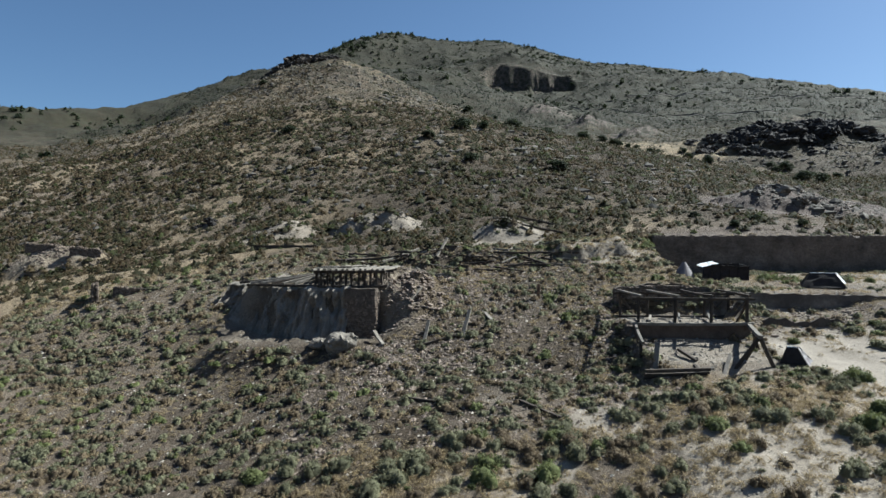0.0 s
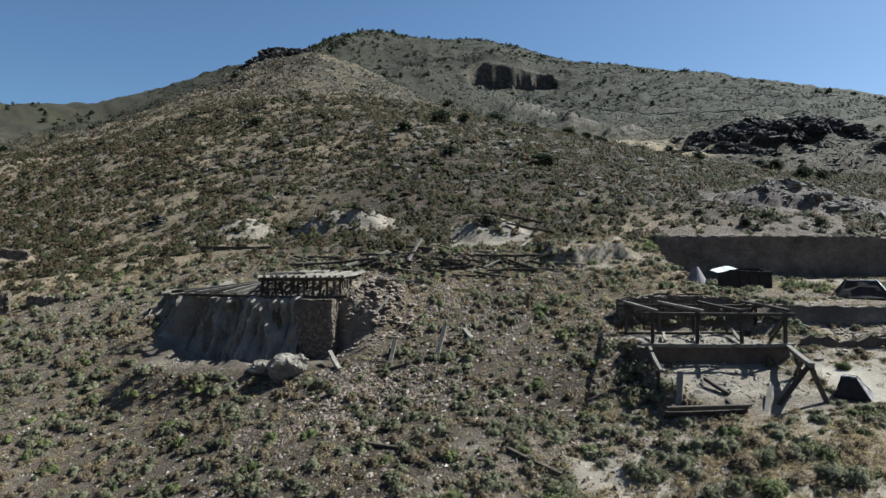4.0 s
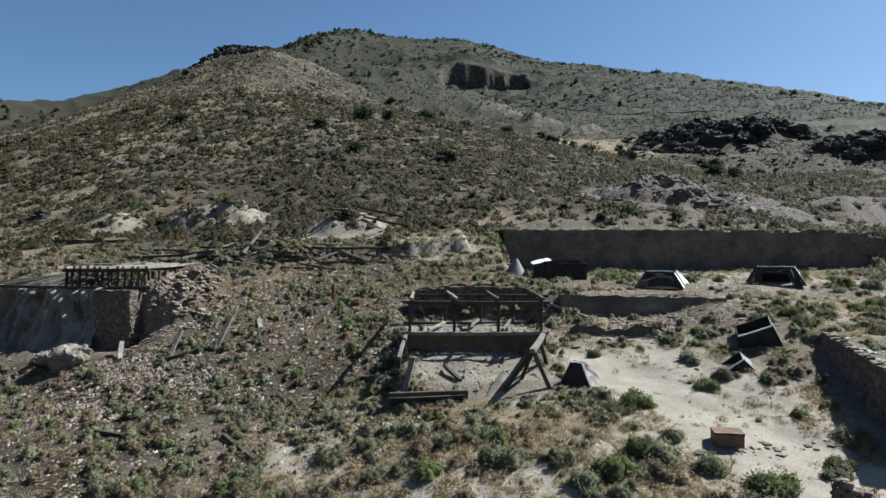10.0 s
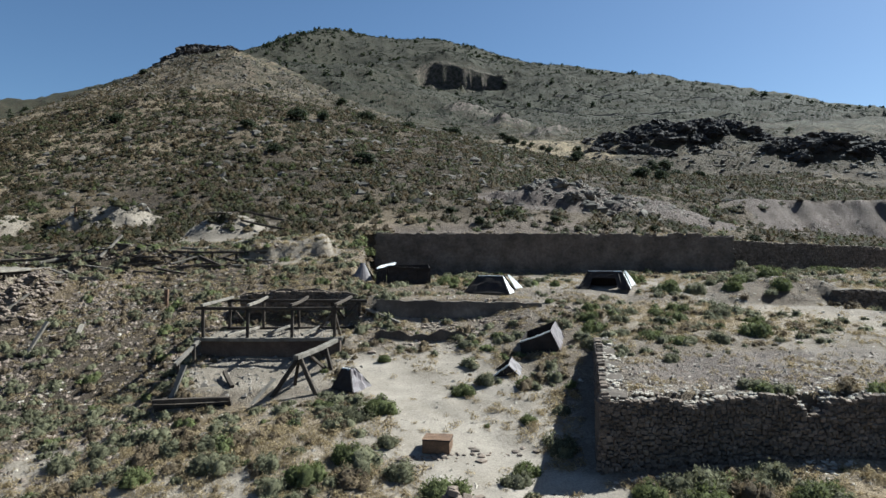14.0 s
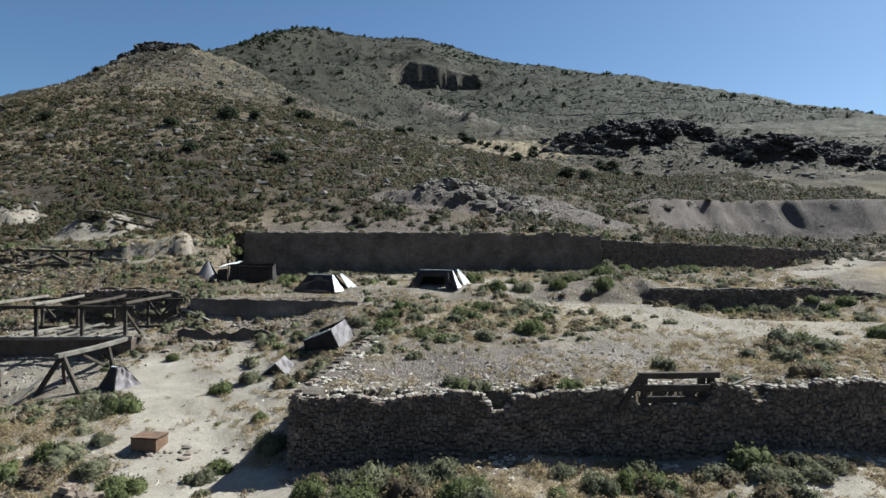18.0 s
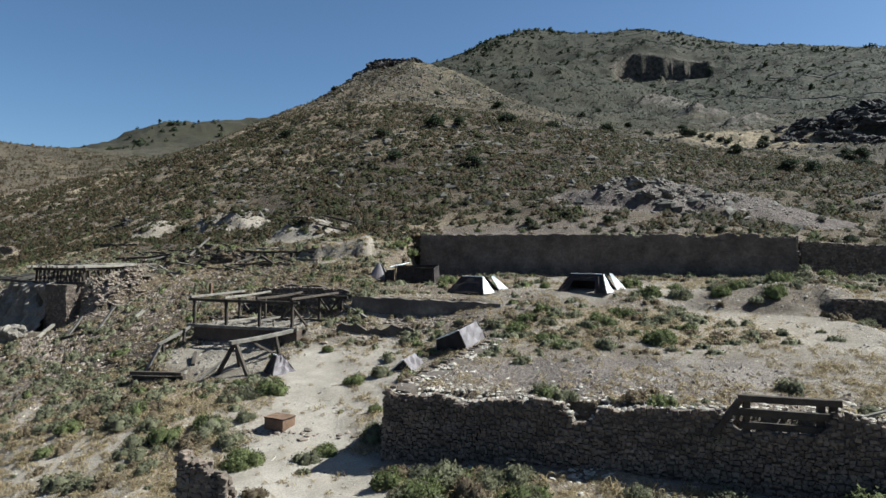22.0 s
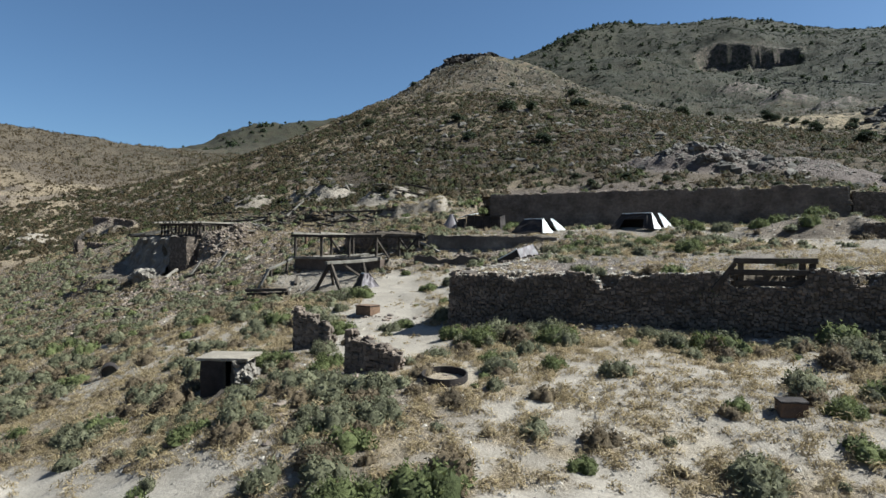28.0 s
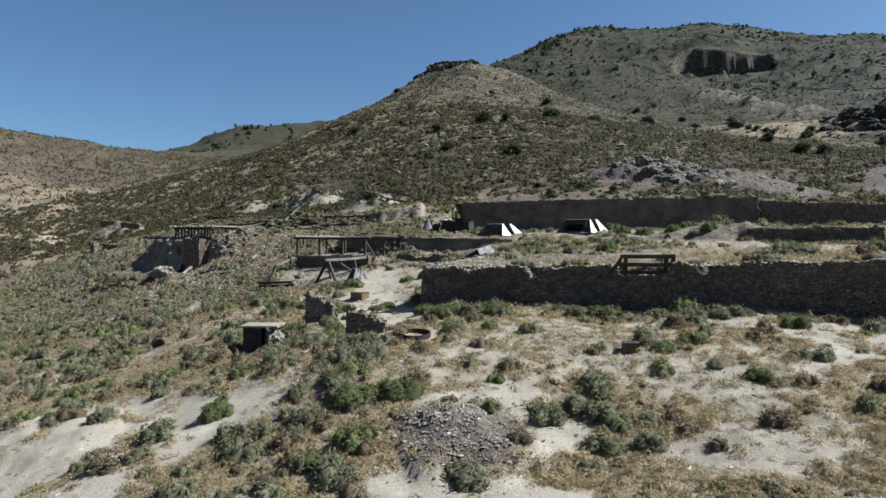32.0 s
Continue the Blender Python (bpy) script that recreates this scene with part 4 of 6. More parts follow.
# ---- the timber deck on the clay bluff ----
def deck():
    """Joists on two rows of posts; the deck runs back from the edge of the bluff into the bench."""
    ob = thing("timber_deck", (-10.5, 84.0, 15.4), "ruined timber trestle deck on a clay and stone bluff", "timber deck")
    edge = lambda y: -7.3 + 0.13 * (y - 78.4)
    beam("sill", (-17.5, 78.6, 15.35), (-6.6, 78.0, 15.35), 0.36, 0.34, ob)
    beam("sill", (edge(78), 78.0, 15.35), (edge(88), 88.0, 16.3), 0.32, 0.3, ob)
    beam("cap", (-15.6, 79.0, 17.0), (-6.9, 78.4, 17.05), 0.32, 0.34, ob)
    beam("cap", (edge(78.2), 78.2, 17.0), (edge(91.5), 91.5, 17.15), 0.32, 0.32, ob)
    beam("cap", (-15.2, 84.2, 17.0), (-6.6, 84.0, 17.05), 0.3, 0.3, ob)
    for i in range(12):
        x = -15.3 + 0.73 * i
        y = 79.0 - 0.07 * (x + 15.3)
        beam("post", (x, y, 15.2), (x + RND.uniform(-0.14, 0.14), y + 0.05, 16.95), 0.27, 0.27, ob, seed=70 + i)
    for i in range(11):
        y = 79.2 + 1.05 * i
        ground = at(edge(y), y).z - 0.2
        if ground < 16.6:
            beam("post", (edge(y), y, ground), (edge(y) + RND.uniform(-0.1, 0.1), y + RND.uniform(-0.12, 0.12), 16.95), 0.28, 0.28, ob, seed=90 + i)
    for i in range(6):
        x = -14.6 + 1.45 * i
        beam("post", (x, 84.1, at(x, 84.1).z - 0.2), (x, 84.1, 16.9), 0.26, 0.26, ob, seed=100 + i)
    for i in range(13):
        x = -15.4 + 0.69 * i
        y0, y1 = 77.8 + RND.uniform(-0.4, 0.5), 88.5 + RND.uniform(-2.0, 2.8)
        beam("joist", (x + RND.uniform(-0.1, 0.1), y0, 17.32), (x + 0.13 * (y1 - y0) + RND.uniform(-0.2, 0.2), y1, 17.42), 0.3, 0.24, ob, PALE_TIMBER, seed=110 + i)
    for i in range(7):
        y = 79.2 + 1.1 * i + RND.uniform(-0.2, 0.2)
        beam("plank", (-15.6 + RND.uniform(0, 0.6), y, 17.5), (-12.0 + RND.uniform(-1, 2.2), y + RND.uniform(-0.2, 0.2), 17.52), 0.42, 0.1, ob, TIMBER if i % 3 else PALE_TIMBER, seed=125 + i)
    for i, y in enumerate((80.0, 84.0, 87.0)):
        beam("brace", (edge(y), y, 16.8), (edge(y), y + 1.0, at(edge(y), y + 1.0).z), 0.2, 0.2, ob, seed=130 + i)
    for i in range(6):
        beam("stringer", (-25.5 + 1.5 * i, 82.2 - 0.55 * i, 15.55), (-17.0 + 0.7 * i, 84.6 - 0.3 * i, 16.5 + 0.1 * i), 0.36, 0.32, ob, PALE_TIMBER if i % 3 else TIMBER, seed=140 + i)
    beam("edge_log", (-24.5, 82.0, 15.3), (-15.2, 78.7, 15.3), 0.34, 0.34, ob)


deck()


def middle_trestle():
    """The long low line of beams on short posts above the slope."""
    ob = thing("beam_line", (9.0, 92.0, 17.8), "long line of dark beams on short timber posts", "trestle")
    pts = [(-7.0, 94.4), (0.5, 93.2), (7.0, 92.3), (13.0, 91.4), (18.5, 90.6)]
    for i, (a, b) in enumerate(zip(pts, pts[1:])):
        beam("rail", (*a, 19.25 + 0.06 * RND.random()), (b[0] + 0.3, b[1], 19.2), 0.32, 0.3, ob, seed=150 + i)
    for i in range(9):
        x = -6.0 + 3.0 * i
        y = 94.3 - 0.145 * (x + 7)
        beam("post", (x, y, float(at(x, y).z) - 0.15), (x, y, 19.1), 0.28, 0.28, ob, seed=160 + i)
    beam("brace", (17.5, 90.9, 19.0), (20.2, 90.3, 17.4), 0.24, 0.24, ob)


middle_trestle()


# ---- steel bins ----
def sheet_bm(pts, thick=0.05, dent=0.06, n=5, seed=0):
    """A bent steel sheet between four corners."""
    rnd = random.Random(seed)
    a, b, c, d = (Vector(p) for p in pts)
    nrm = (b - a).cross(d - a).normalized()
    bm = bmesh.new()
    rows = []
    for i in range(n + 1):
        row = []
        for j in range(n + 1):
            u, v = i / n, j / n
            p = (a * (1 - u) + b * u) * (1 - v) + (d * (1 - u) + c * u) * v
            row.append(p + nrm * rnd.uniform(-dent, dent) * (0.4 if i in (0, n) or j in (0, n) else 1.0))
        rows.append(row)
    lay = [[[bm.verts.new(p + nrm * thick * (k - 0.5)) for p in row] for row in rows] for k in (0, 1)]
    for i in range(n):
        for j in range(n):
            bm.faces.new((lay[1][i][j], lay[1][i + 1][j], lay[1][i + 1][j + 1], lay[1][i][j + 1]))
            bm.faces.new((lay[0][i][j], lay[0][i][j + 1], lay[0][i + 1][j + 1], lay[0][i + 1][j]))
    rim = [(i, 0) for i in range(n)] + [(n, j) for j in range(n)] + [(i, n) for i in range(n, 0, -1)] + [(0, j) for j in range(n, 0, -1)]
    for p, q in zip(rim, rim[1:] + rim[:1]):
        bm.faces.new((lay[0][p[0]][p[1]], lay[0][q[0]][q[1]], lay[1][q[0]][q[1]], lay[1][p[0]][p[1]]))
    bmesh.ops.recalc_face_normals(bm, faces=bm.faces)
    return bm


def hopper(place, turn, base, top, h, label, fin=True, open_front=False, roof=True, shift=0.0, name="ore_hopper", m=None):
    """An upturned ore hopper: four sloping steel sides, a narrow top."""
    ob = thing(name, place, label, "ore hopper", "steel hoppers", turn)
    if m is not None:
        ob.matrix_world = m
    bx, by, tx, ty = base[0] / 2, base[1] / 2, top[0] / 2, top[1] / 2
    lo = [(-bx, -by, 0), (bx, -by, 0), (bx, by, 0), (-bx, by, 0)]
    hi = [(-tx + shift, -ty, h), (tx + shift, -ty, h), (tx + shift, ty, h), (-tx + shift, ty, h)]
    side = lambda i: (lo[i], lo[(i + 1) % 4], hi[(i + 1) % 4], hi[i])
    front = None
    if open_front:
        a, b, c, d = (Vector(p) for p in side(0))
        front = part("front_panel", sheet_bm((a, a.lerp(b, 0.2), d.lerp(c, 0.2), d), seed=1), RUST, ob)
        part("front_panel", sheet_bm((b.lerp(a, 0.24), b, c, c.lerp(d, 0.24)), seed=2), RUST, ob)
        part("front_lintel", sheet_bm((a.lerp(d, 0.62).lerp(b.lerp(c, 0.62), 0.2), a.lerp(d, 0.62).lerp(b.lerp(c, 0.62), 0.76), d.lerp(c, 0.76), d.lerp(c, 0.2)), seed=3), RUST, ob)
    else:
        front = part("front_panel", sheet_bm(side(0), seed=4), RUST, ob)
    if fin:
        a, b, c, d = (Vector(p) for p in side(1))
        # the side towards the sun gets the glare-white colour
        part("right_panel", sheet_bm((a, a.lerp(b, 0.62), d.lerp(c, 0.5), d), dent=0.1, seed=5), GLARE_STEEL, ob, "steel side panel with sun glare put into its pale colour")
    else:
        # lighter than the rust sheets: sunlight on this side is put into the colour
        part("right_panel", sheet_bm(side(1), dent=0.1, seed=5), TIN, ob, "steel side panel in a lighter grey for the sunlit side")
    back = part("back_panel", sheet_bm(side(2), seed=6), RUST, ob)
    part("left_panel", sheet_bm(side(3), seed=7), RUST, ob)
    if roof:
        lid = part("top_plate", sheet_bm(hi, seed=8, dent=0.03), RUST, ob)
    for i in range(4):
        part("corner_angle", beam_bm(lo[i], hi[i], 0.09, 0.09, 0.02, 2, i), RUST, front if i < 2 else back)
    part("rim_angle", beam_bm(hi[0], hi[1], 0.1, 0.1, 0.02, 2), GLARE_STEEL, lid if roof else ob)
    if fin:
        # painted glare-white like the side panel
        part("fin_panel", sheet_bm([(bx + 0.15, by - 0.35, 0), (bx + 0.75, by + 0.95, 0), (tx + shift + 0.35, ty + 1.0, h * 1.02), (tx + shift + 0.2, ty + 0.75, h * 1.02)], seed=9, dent=0.04), GLARE_STEEL, ob, "folded steel fin with sun glare put into its pale colour")
    return ob


def on_ground(x, y, sink=0.12):
    return at(x, y, -sink)


hopper(on_ground(43.7, 75.6, 0.2), -24, (4.6, 3.2), (2.5, 0.6), 1.65, "dark rusted steel hopper with one bright folded side")
hopper(on_ground(55.2, 75.2, 0.2), -20, (5.0, 3.0), (3.3, 0.5), 1.75, "rusted steel hopper with an open front and bright pale fins", open_front=True)
BIN_POSE = Matrix.Translation((46.1, 61.0, 10.95)) @ pose(0, 0, 0, 0, 0, -27) @ pose(0, 0, 0, 12, -22, 0)
hopper((46, 61.8, 10.9), 0, (3.3, 3.0), (2.5, 2.6), 2.5, "tipped dark steel bin lying against the stone wall", fin=False, roof=False, shift=0.3, name="steel_bin", m=BIN_POSE)
hopper((43.2, 57.9, 10.2), 0, (1.9, 1.9), (1.5, 1.6), 2.0, "small tipped steel chute in green brush", fin=False, roof=False, name="steel_chute",
       m=Matrix.Translation((43.2, 57.2, 9.7)) @ pose(0, 0, 0, 0, 0, -27) @ pose(0, 0, 0, 14, -38, 0))
hopper(on_ground(31.2, 57.7, 0.1), -42, (2.2, 2.0), (0.8, 0.5), 1.4, "small grey sheet-metal hopper standing on pale sand", fin=False, shift=-0.35, name="small_hopper")


def cone(place, r0, r1, h, label):
    """A slit cone of sheet metal."""
    me = bpy.data.meshes.new("funnel_cone")
    bm = bmesh.new()
    n = 18
    rings = []
    for k, (r, z) in enumerate(((r0, 0), (r0 * 0.62 + r1 * 0.38, h * 0.38), (r1, h))):
        rings.append([[bm.verts.new((math.cos(i / n * 5.7) * (r - o), math.sin(i / n * 5.7) * (r - o), z)) for i in range(n + 1)] for o in (0.0, 0.05)])
    for a, b in zip(rings, rings[1:]):
        for i in range(n):
            bm.faces.new((a[0][i], a[0][i + 1], b[0][i + 1], b[0][i]))
            bm.faces.new((a[1][i + 1], a[1][i], b[1][i], b[1][i + 1]))
    bmesh.ops.recalc_face_normals(bm, faces=bm.faces)
    bm.to_mesh(me)
    bm.free()
    me.materials.append(TIN)
    ob = new("funnel_cone", me)
    ob.location = place
    return tagged(ob, label, "funnel")


cone(on_ground(30.6, 83.2, 0.1), 1.35, 0.22, 1.9, "weathered sheet-metal funnel cone standing upright")


def ore_bin():
    """The large dark bin at the end of the long wall."""
    ob = thing("ore_bin", (35.6, 82.5, 15.7), "large collapsed dark steel ore bin at the foot of the wall", "ore bin")
    L, D, H = 2.3, 1.3, 2.1
    c = [(-L, -D, 0), (L, -D, 0), (L, D, 0), (-L, D, 0)]
    t = [(-L + 0.2, -D + 0.1, H), (L, -D, H - 0.25), (L - 0.1, D, H + 0.1), (-L, D, H)]
    for i, nm in enumerate(("front_panel", "right_panel", "back_panel", "left_panel")):
        part(nm, sheet_bm((c[i], c[(i + 1) % 4], t[(i + 1) % 4], t[i]), dent=0.09, seed=20 + i), RUST, ob)
    part("lid_sheet", sheet_bm([(-L - 1.2, -D, H - 0.3), (-L + 0.8, -D - 0.2, H + 0.15), (-L + 0.9, D, H + 0.35), (-L - 1.0, D - 0.2, H - 0.1)], seed=30, dent=0.08), GLARE_STEEL, ob, "bright bent steel lid sheet")
    part("side_sheet", sheet_bm([(-L - 1.3, -D, 0), (-L - 0.1, -D - 0.2, 0), (-L - 0.1, -D, H - 0.4), (-L - 1.1, -D, H - 0.5)], seed=31), RUST, ob)
    for i in range(5):
        part("rib", beam_bm((-L + i * 1.1, -D - 0.08, 0), (-L + i * 1.1, -D - 0.02, H - 0.1), 0.1, 0.12, 0.03, 2, i), RUST, ob)
    part("rim_beam", beam_bm((-L, -D - 0.1, H), (L, -D - 0.1, H - 0.25), 0.14, 0.12, 0.03, 3), RUST, ob)


ore_bin()


def rust_box(place, turn, sx, sy, sz, label, lid=RUST_RED):
    ob = thing("steel_box", place, label, "steel box", "", turn)
    x, y = sx / 2, sy / 2
    for nm, pts in (("front_panel", [(-x, -y, 0), (x, -y, 0), (x, -y, sz), (-x, -y, sz)]), ("side_panel", [(x, -y, 0), (x, y, 0), (x, y, sz), (x, -y, sz)]),
                    ("back_panel", [(x, y, 0), (-x, y, 0), (-x, y, sz), (x, y, sz)]), ("side_panel", [(-x, y, 0), (-x, -y, 0), (-x, -y, sz), (-x, y, sz)])):
        part(nm, sheet_bm(pts, 0.04, 0.02, 4, int(sx * 10)), RUST_RED, ob)
    part("lid", sheet_bm([(-x - 0.04, -y - 0.04, sz + 0.03), (x + 0.04, -y - 0.04, sz + 0.03), (x + 0.04, y + 0.04, sz + 0.05), (-x - 0.04, y + 0.04, sz + 0.03)], 0.05, 0.03, 4, 3), lid, ob, "rust-orange steel lid")
    part("rim_angle", beam_bm((-x, -y - 0.03, sz), (x, -y - 0.03, sz), 0.06, 0.06, 0.02, 2), RUST, ob)
    part("rim_angle", beam_bm((x + 0.03, -y, sz), (x + 0.03, y, sz), 0.06, 0.06, 0.02, 2), RUST, ob)


rust_box(on_ground(36.7, 47.5, 0.03), -14, 1.5, 1.15, 0.72, "orange rusted steel box alone on the pale sand")
rust_box(on_ground(64.8, 30.6, 0.1), 10, 1.0, 0.8, 0.6, "small rusted steel box among scrub", RUST)


# ---- small ruins on the flat ----
def hut():
    ob = thing("stone_hut", on_ground(36.0, 31.7, 0.35), "small half-buried stone hut with a flat pale roof slab", "hut", "", 18)
    part("roof_slab", slab_bm(3.0, 2.5, 0.16, 1.95, 0.035), PLASTER, ob, "flat pale roof slab")
    # dark panel in place of the shade inside the open front
    front = part("front_wall", slab_bm(1.3, 0.25, 2.3, -0.3, 0.03, (-0.6, -1.0)), RUST, ob, "dark panel standing for the shade in the open front")
    part("side_wall", slab_bm(0.35, 2.0, 2.3, -0.3, 0.05, (-1.1, 0)), MORTAR, ob)
    part("back_wall", slab_bm(2.3, 0.35, 2.3, -0.3, 0.05, (0, 0.95)), MORTAR, ob)
    part("inner_wall", slab_bm(0.3, 1.9, 2.2, -0.2, 0.05, (0.55, 0.1)), MORTAR, ob)
    part("door_post", beam_bm((0.12, -1.1, -0.1), (0.12, -1.1, 1.95), 0.16, 0.14, 0.05, 2), TIMBER, front)
    rnd = random.Random(8)
    ms, ks = [], []
    for i in range(170):
        z = rnd.uniform(0, 1.9)
        m = Matrix.Translation((0.75 + rnd.uniform(-0.1, 1.5) * (1 - z / 2.2), rnd.uniform(-1.2, 0.9), z * (1 if rnd.random() < 0.7 else 0.5))) @ pose(0, 0, 0, rnd.uniform(0, 90), rnd.uniform(0, 90), rnd.uniform(0, 90)) @ Matrix.Diagonal((0.3, 0.24, 0.2, 1))
        ms.append(np.array(m))
        ks.append(i % 10)
    st = new("rubble", joined("rubble", STONE_TEMPLATES, ks, ms, ROCK))
    st.parent = ob
    tagged(st, "spilled pale stones against the side", kind="stuff")


def slab_bm(sx, sy, sz, z, wear, off=(0, 0)):
    """A thick slab with worn edges."""
    bm = bmesh.new()
    bmesh.ops.create_cube(bm, size=1.0)
    bmesh.ops.subdivide_edges(bm, edges=list(bm.edges), cuts=3, use_grid_fill=True)
    rnd = random.Random(int(sx * 100 + sy * 10))
    for v in bm.verts:
        v.co = Vector((v.co.x * sx + off[0], v.co.y * sy + off[1], (v.co.z + 0.5) * sz + z)) + Vector((rnd.uniform(-1, 1), rnd.uniform(-1, 1), rnd.uniform(-1, 1))) * wear
    return bm


hut()


def ruin(place, turn, length, height, thick, label, seed, tilt=0.0):
    """A broken piece of rubble wall with a stepped, sloping top; each stone of its face is a part."""
    ob = thing("ruined_wall", place, label, "ruined wall", "", turn)
    rnd = random.Random(seed)
    steps = [rnd.uniform(-0.16, 0.05) for _ in range(12)]
    top = lambda s: height * (1 - tilt * s / length) * (1.0 + steps[min(11, max(0, int(s / length * 12)))])
    n = 10
    bm = bmesh.new()
    rings = []
    for i in range(n + 1):
        s = length * i / n
        x, hh = s - length / 2, top(s) - 0.05
        rings.append([bm.verts.new(p) for p in ((x, -thick / 2, -0.3), (x, -thick / 2 + 0.08, hh), (x, thick / 2 - 0.08, hh), (x, thick / 2, -0.3))])
    for a, b in zip(rings, rings[1:]):
        for j in range(3):
            bm.faces.new((a[j], b[j], b[j + 1], a[j + 1]))
    bm.faces.new(rings[0])
    bm.faces.new(rings[-1][::-1])
    bmesh.ops.recalc_face_normals(bm, faces=bm.faces)
    part("wall_core", bm, MORTAR, ob)
    for face in (-1, 1):
        z = -0.2
        while z < height:
            h = rnd.uniform(0.13, 0.22)
            s = rnd.uniform(0, 0.2)
            while s < length:
                w = rnd.uniform(0.15, 0.42)
                if z + h * 0.6 < top(s + w / 2):
                    st = new("stone", STONE_MESHES[rnd.randrange(10)])
                    st.parent = ob
                    st.matrix_basis = Matrix.Translation((s + w / 2 - length / 2, face * (thick / 2 - 0.06 + rnd.uniform(-0.03, 0.05)), z + h / 2 + rnd.uniform(-0.07, 0.07))) @ pose(0, 0, 0, rnd.uniform(-9, 9), rnd.uniform(-16, 16), rnd.uniform(-9, 9)) @ Matrix.Diagonal((w, 0.3, h * rnd.uniform(0.7, 1.7), 1))
                s += w + 0.01
            z += h
    for i in range(10):
        s = rnd.uniform(0, length)
        st = new("stone", STONE_MESHES[i])
        st.parent = ob
        st.matrix_basis = Matrix.Translation((s - length / 2, rnd.uniform(-0.2, 0.2), top(s))) @ pose(0, 0, 0, rnd.uniform(-20, 20), rnd.uniform(-20, 20), rnd.uniform(0, 90)) @ Matrix.Diagonal((0.4, 0.3, 0.22, 1))
    return ob


ruin(on_ground(37.7, 37.8, 0.2), 4, 2.6, 2.9, 0.6, "standing fragment of a rubble wall with a sloping broken edge", 1, 0.36)
ruin(on_ground(44.8, 32.6, 0.2), 2, 3.1, 2.4, 0.7, "low broken rubble wall beside a pile of stones", 2, 0.42)
ruin(on_ground(-44.5, 93.0, 0.2), 10, 4.2, 1.4, 0.7, "ruined adobe and stone wall with a broken corner", 3, 0.3)
ruin(on_ground(-49.5, 93.2, 0.2), -64, 2.6, 2.4, 0.7, "ruined adobe and stone wall with a gap beside it", 4, -0.1)
ruin(on_ground(-64.0, 117.5, 0.2), 14, 5.0, 1.6, 1.2, "tumbled dark stone ruin on the slope", 5, 0.35)
ruin(on_ground(-73.0, 119.5, 0.2), -6, 6.0, 1.5, 1.4, "tumbled dark stone ruin beside a gully", 6, 0.2)
ruin(on_ground(94.0, 70.5, 0.3), -20, 8.0, 1.6, 1.6, "heap of dark foundation stones by the track", 7, 0.2)


def tank_ring():
    ob = thing("tank_ring", on_ground(49.6, 31.0, 0.6), "cut-off rusted riveted tank ring half filled with earth", "tank", "", 20)
    n, r = 28, 1.15
    bm = bmesh.new()
    loops = []
    for k, (rr_, z) in enumerate(((r, 0), (r, 0.95), (r - 0.07, 0.95), (r - 0.07, 0.0))):
        loops.append([bm.verts.new((math.cos(6.283 * i / n) * rr_, math.sin(6.283 * i / n) * rr_, z + (0.12 * math.sin(6.283 * i / n) if z else 0))) for i in range(n)])
    for a, b in zip(loops, loops[1:] + loops[:1]):
        for i in range(n):
            bm.faces.new((a[i], a[(i + 1) % n], b[(i + 1) % n], b[i]))
    bmesh.ops.recalc_face_normals(bm, faces=bm.faces)
    part("shell", bm, RUST, ob)
    bm = bmesh.new()
    bmesh.ops.create_circle(bm, cap_ends=True, radius=r - 0.08, segments=20)
    bmesh.ops.translate(bm, verts=bm.verts, vec=(0, 0, 0.5))
    part("earth_fill", bm, CLAY, ob, "pale earth inside the ring")
    bm = bmesh.new()
    for i in range(n):
        bmesh.ops.create_cube(bm, size=0.05, matrix=Matrix.Translation((math.cos(6.283 * i / n) * (r + 0.01), math.sin(6.283 * i / n) * (r + 0.01), 0.25)))
    tagged(part("rivets", bm, RUST, ob), kind="stuff")


tank_ring()


def pipe_end():
    ob = thing("culvert_pipe", on_ground(18.3, 39.2, 0.35), "dark end of a rusted steel culvert pipe in the slope", "pipe", "", 46)
    n, r = 20, 0.62
    bm = bmesh.new()
    loops = [[bm.verts.new((math.cos(6.283 * i / n) * q, y, r + math.sin(6.283 * i / n) * q)) for i in range(n)] for q, y in ((r, -0.4), (r, 1.2), (r - 0.06, 1.2), (r - 0.06, -0.4))]
    for a, b in zip(loops, loops[1:] + loops[:1]):
        for i in range(n):
            bm.faces.new((a[i], a[(i + 1) % n], b[(i + 1) % n], b[i]))
    bmesh.ops.recalc_face_normals(bm, faces=bm.faces)
    part("pipe_shell", bm, RUST, ob)
    bm = bmesh.new()
    bmesh.ops.create_circle(bm, cap_ends=True, radius=r - 0.07, segments=18, matrix=pose(0, 0.6, r, 90, 0, 0))
    part("silt_plug", bm, CLAY, ob)


pipe_end()


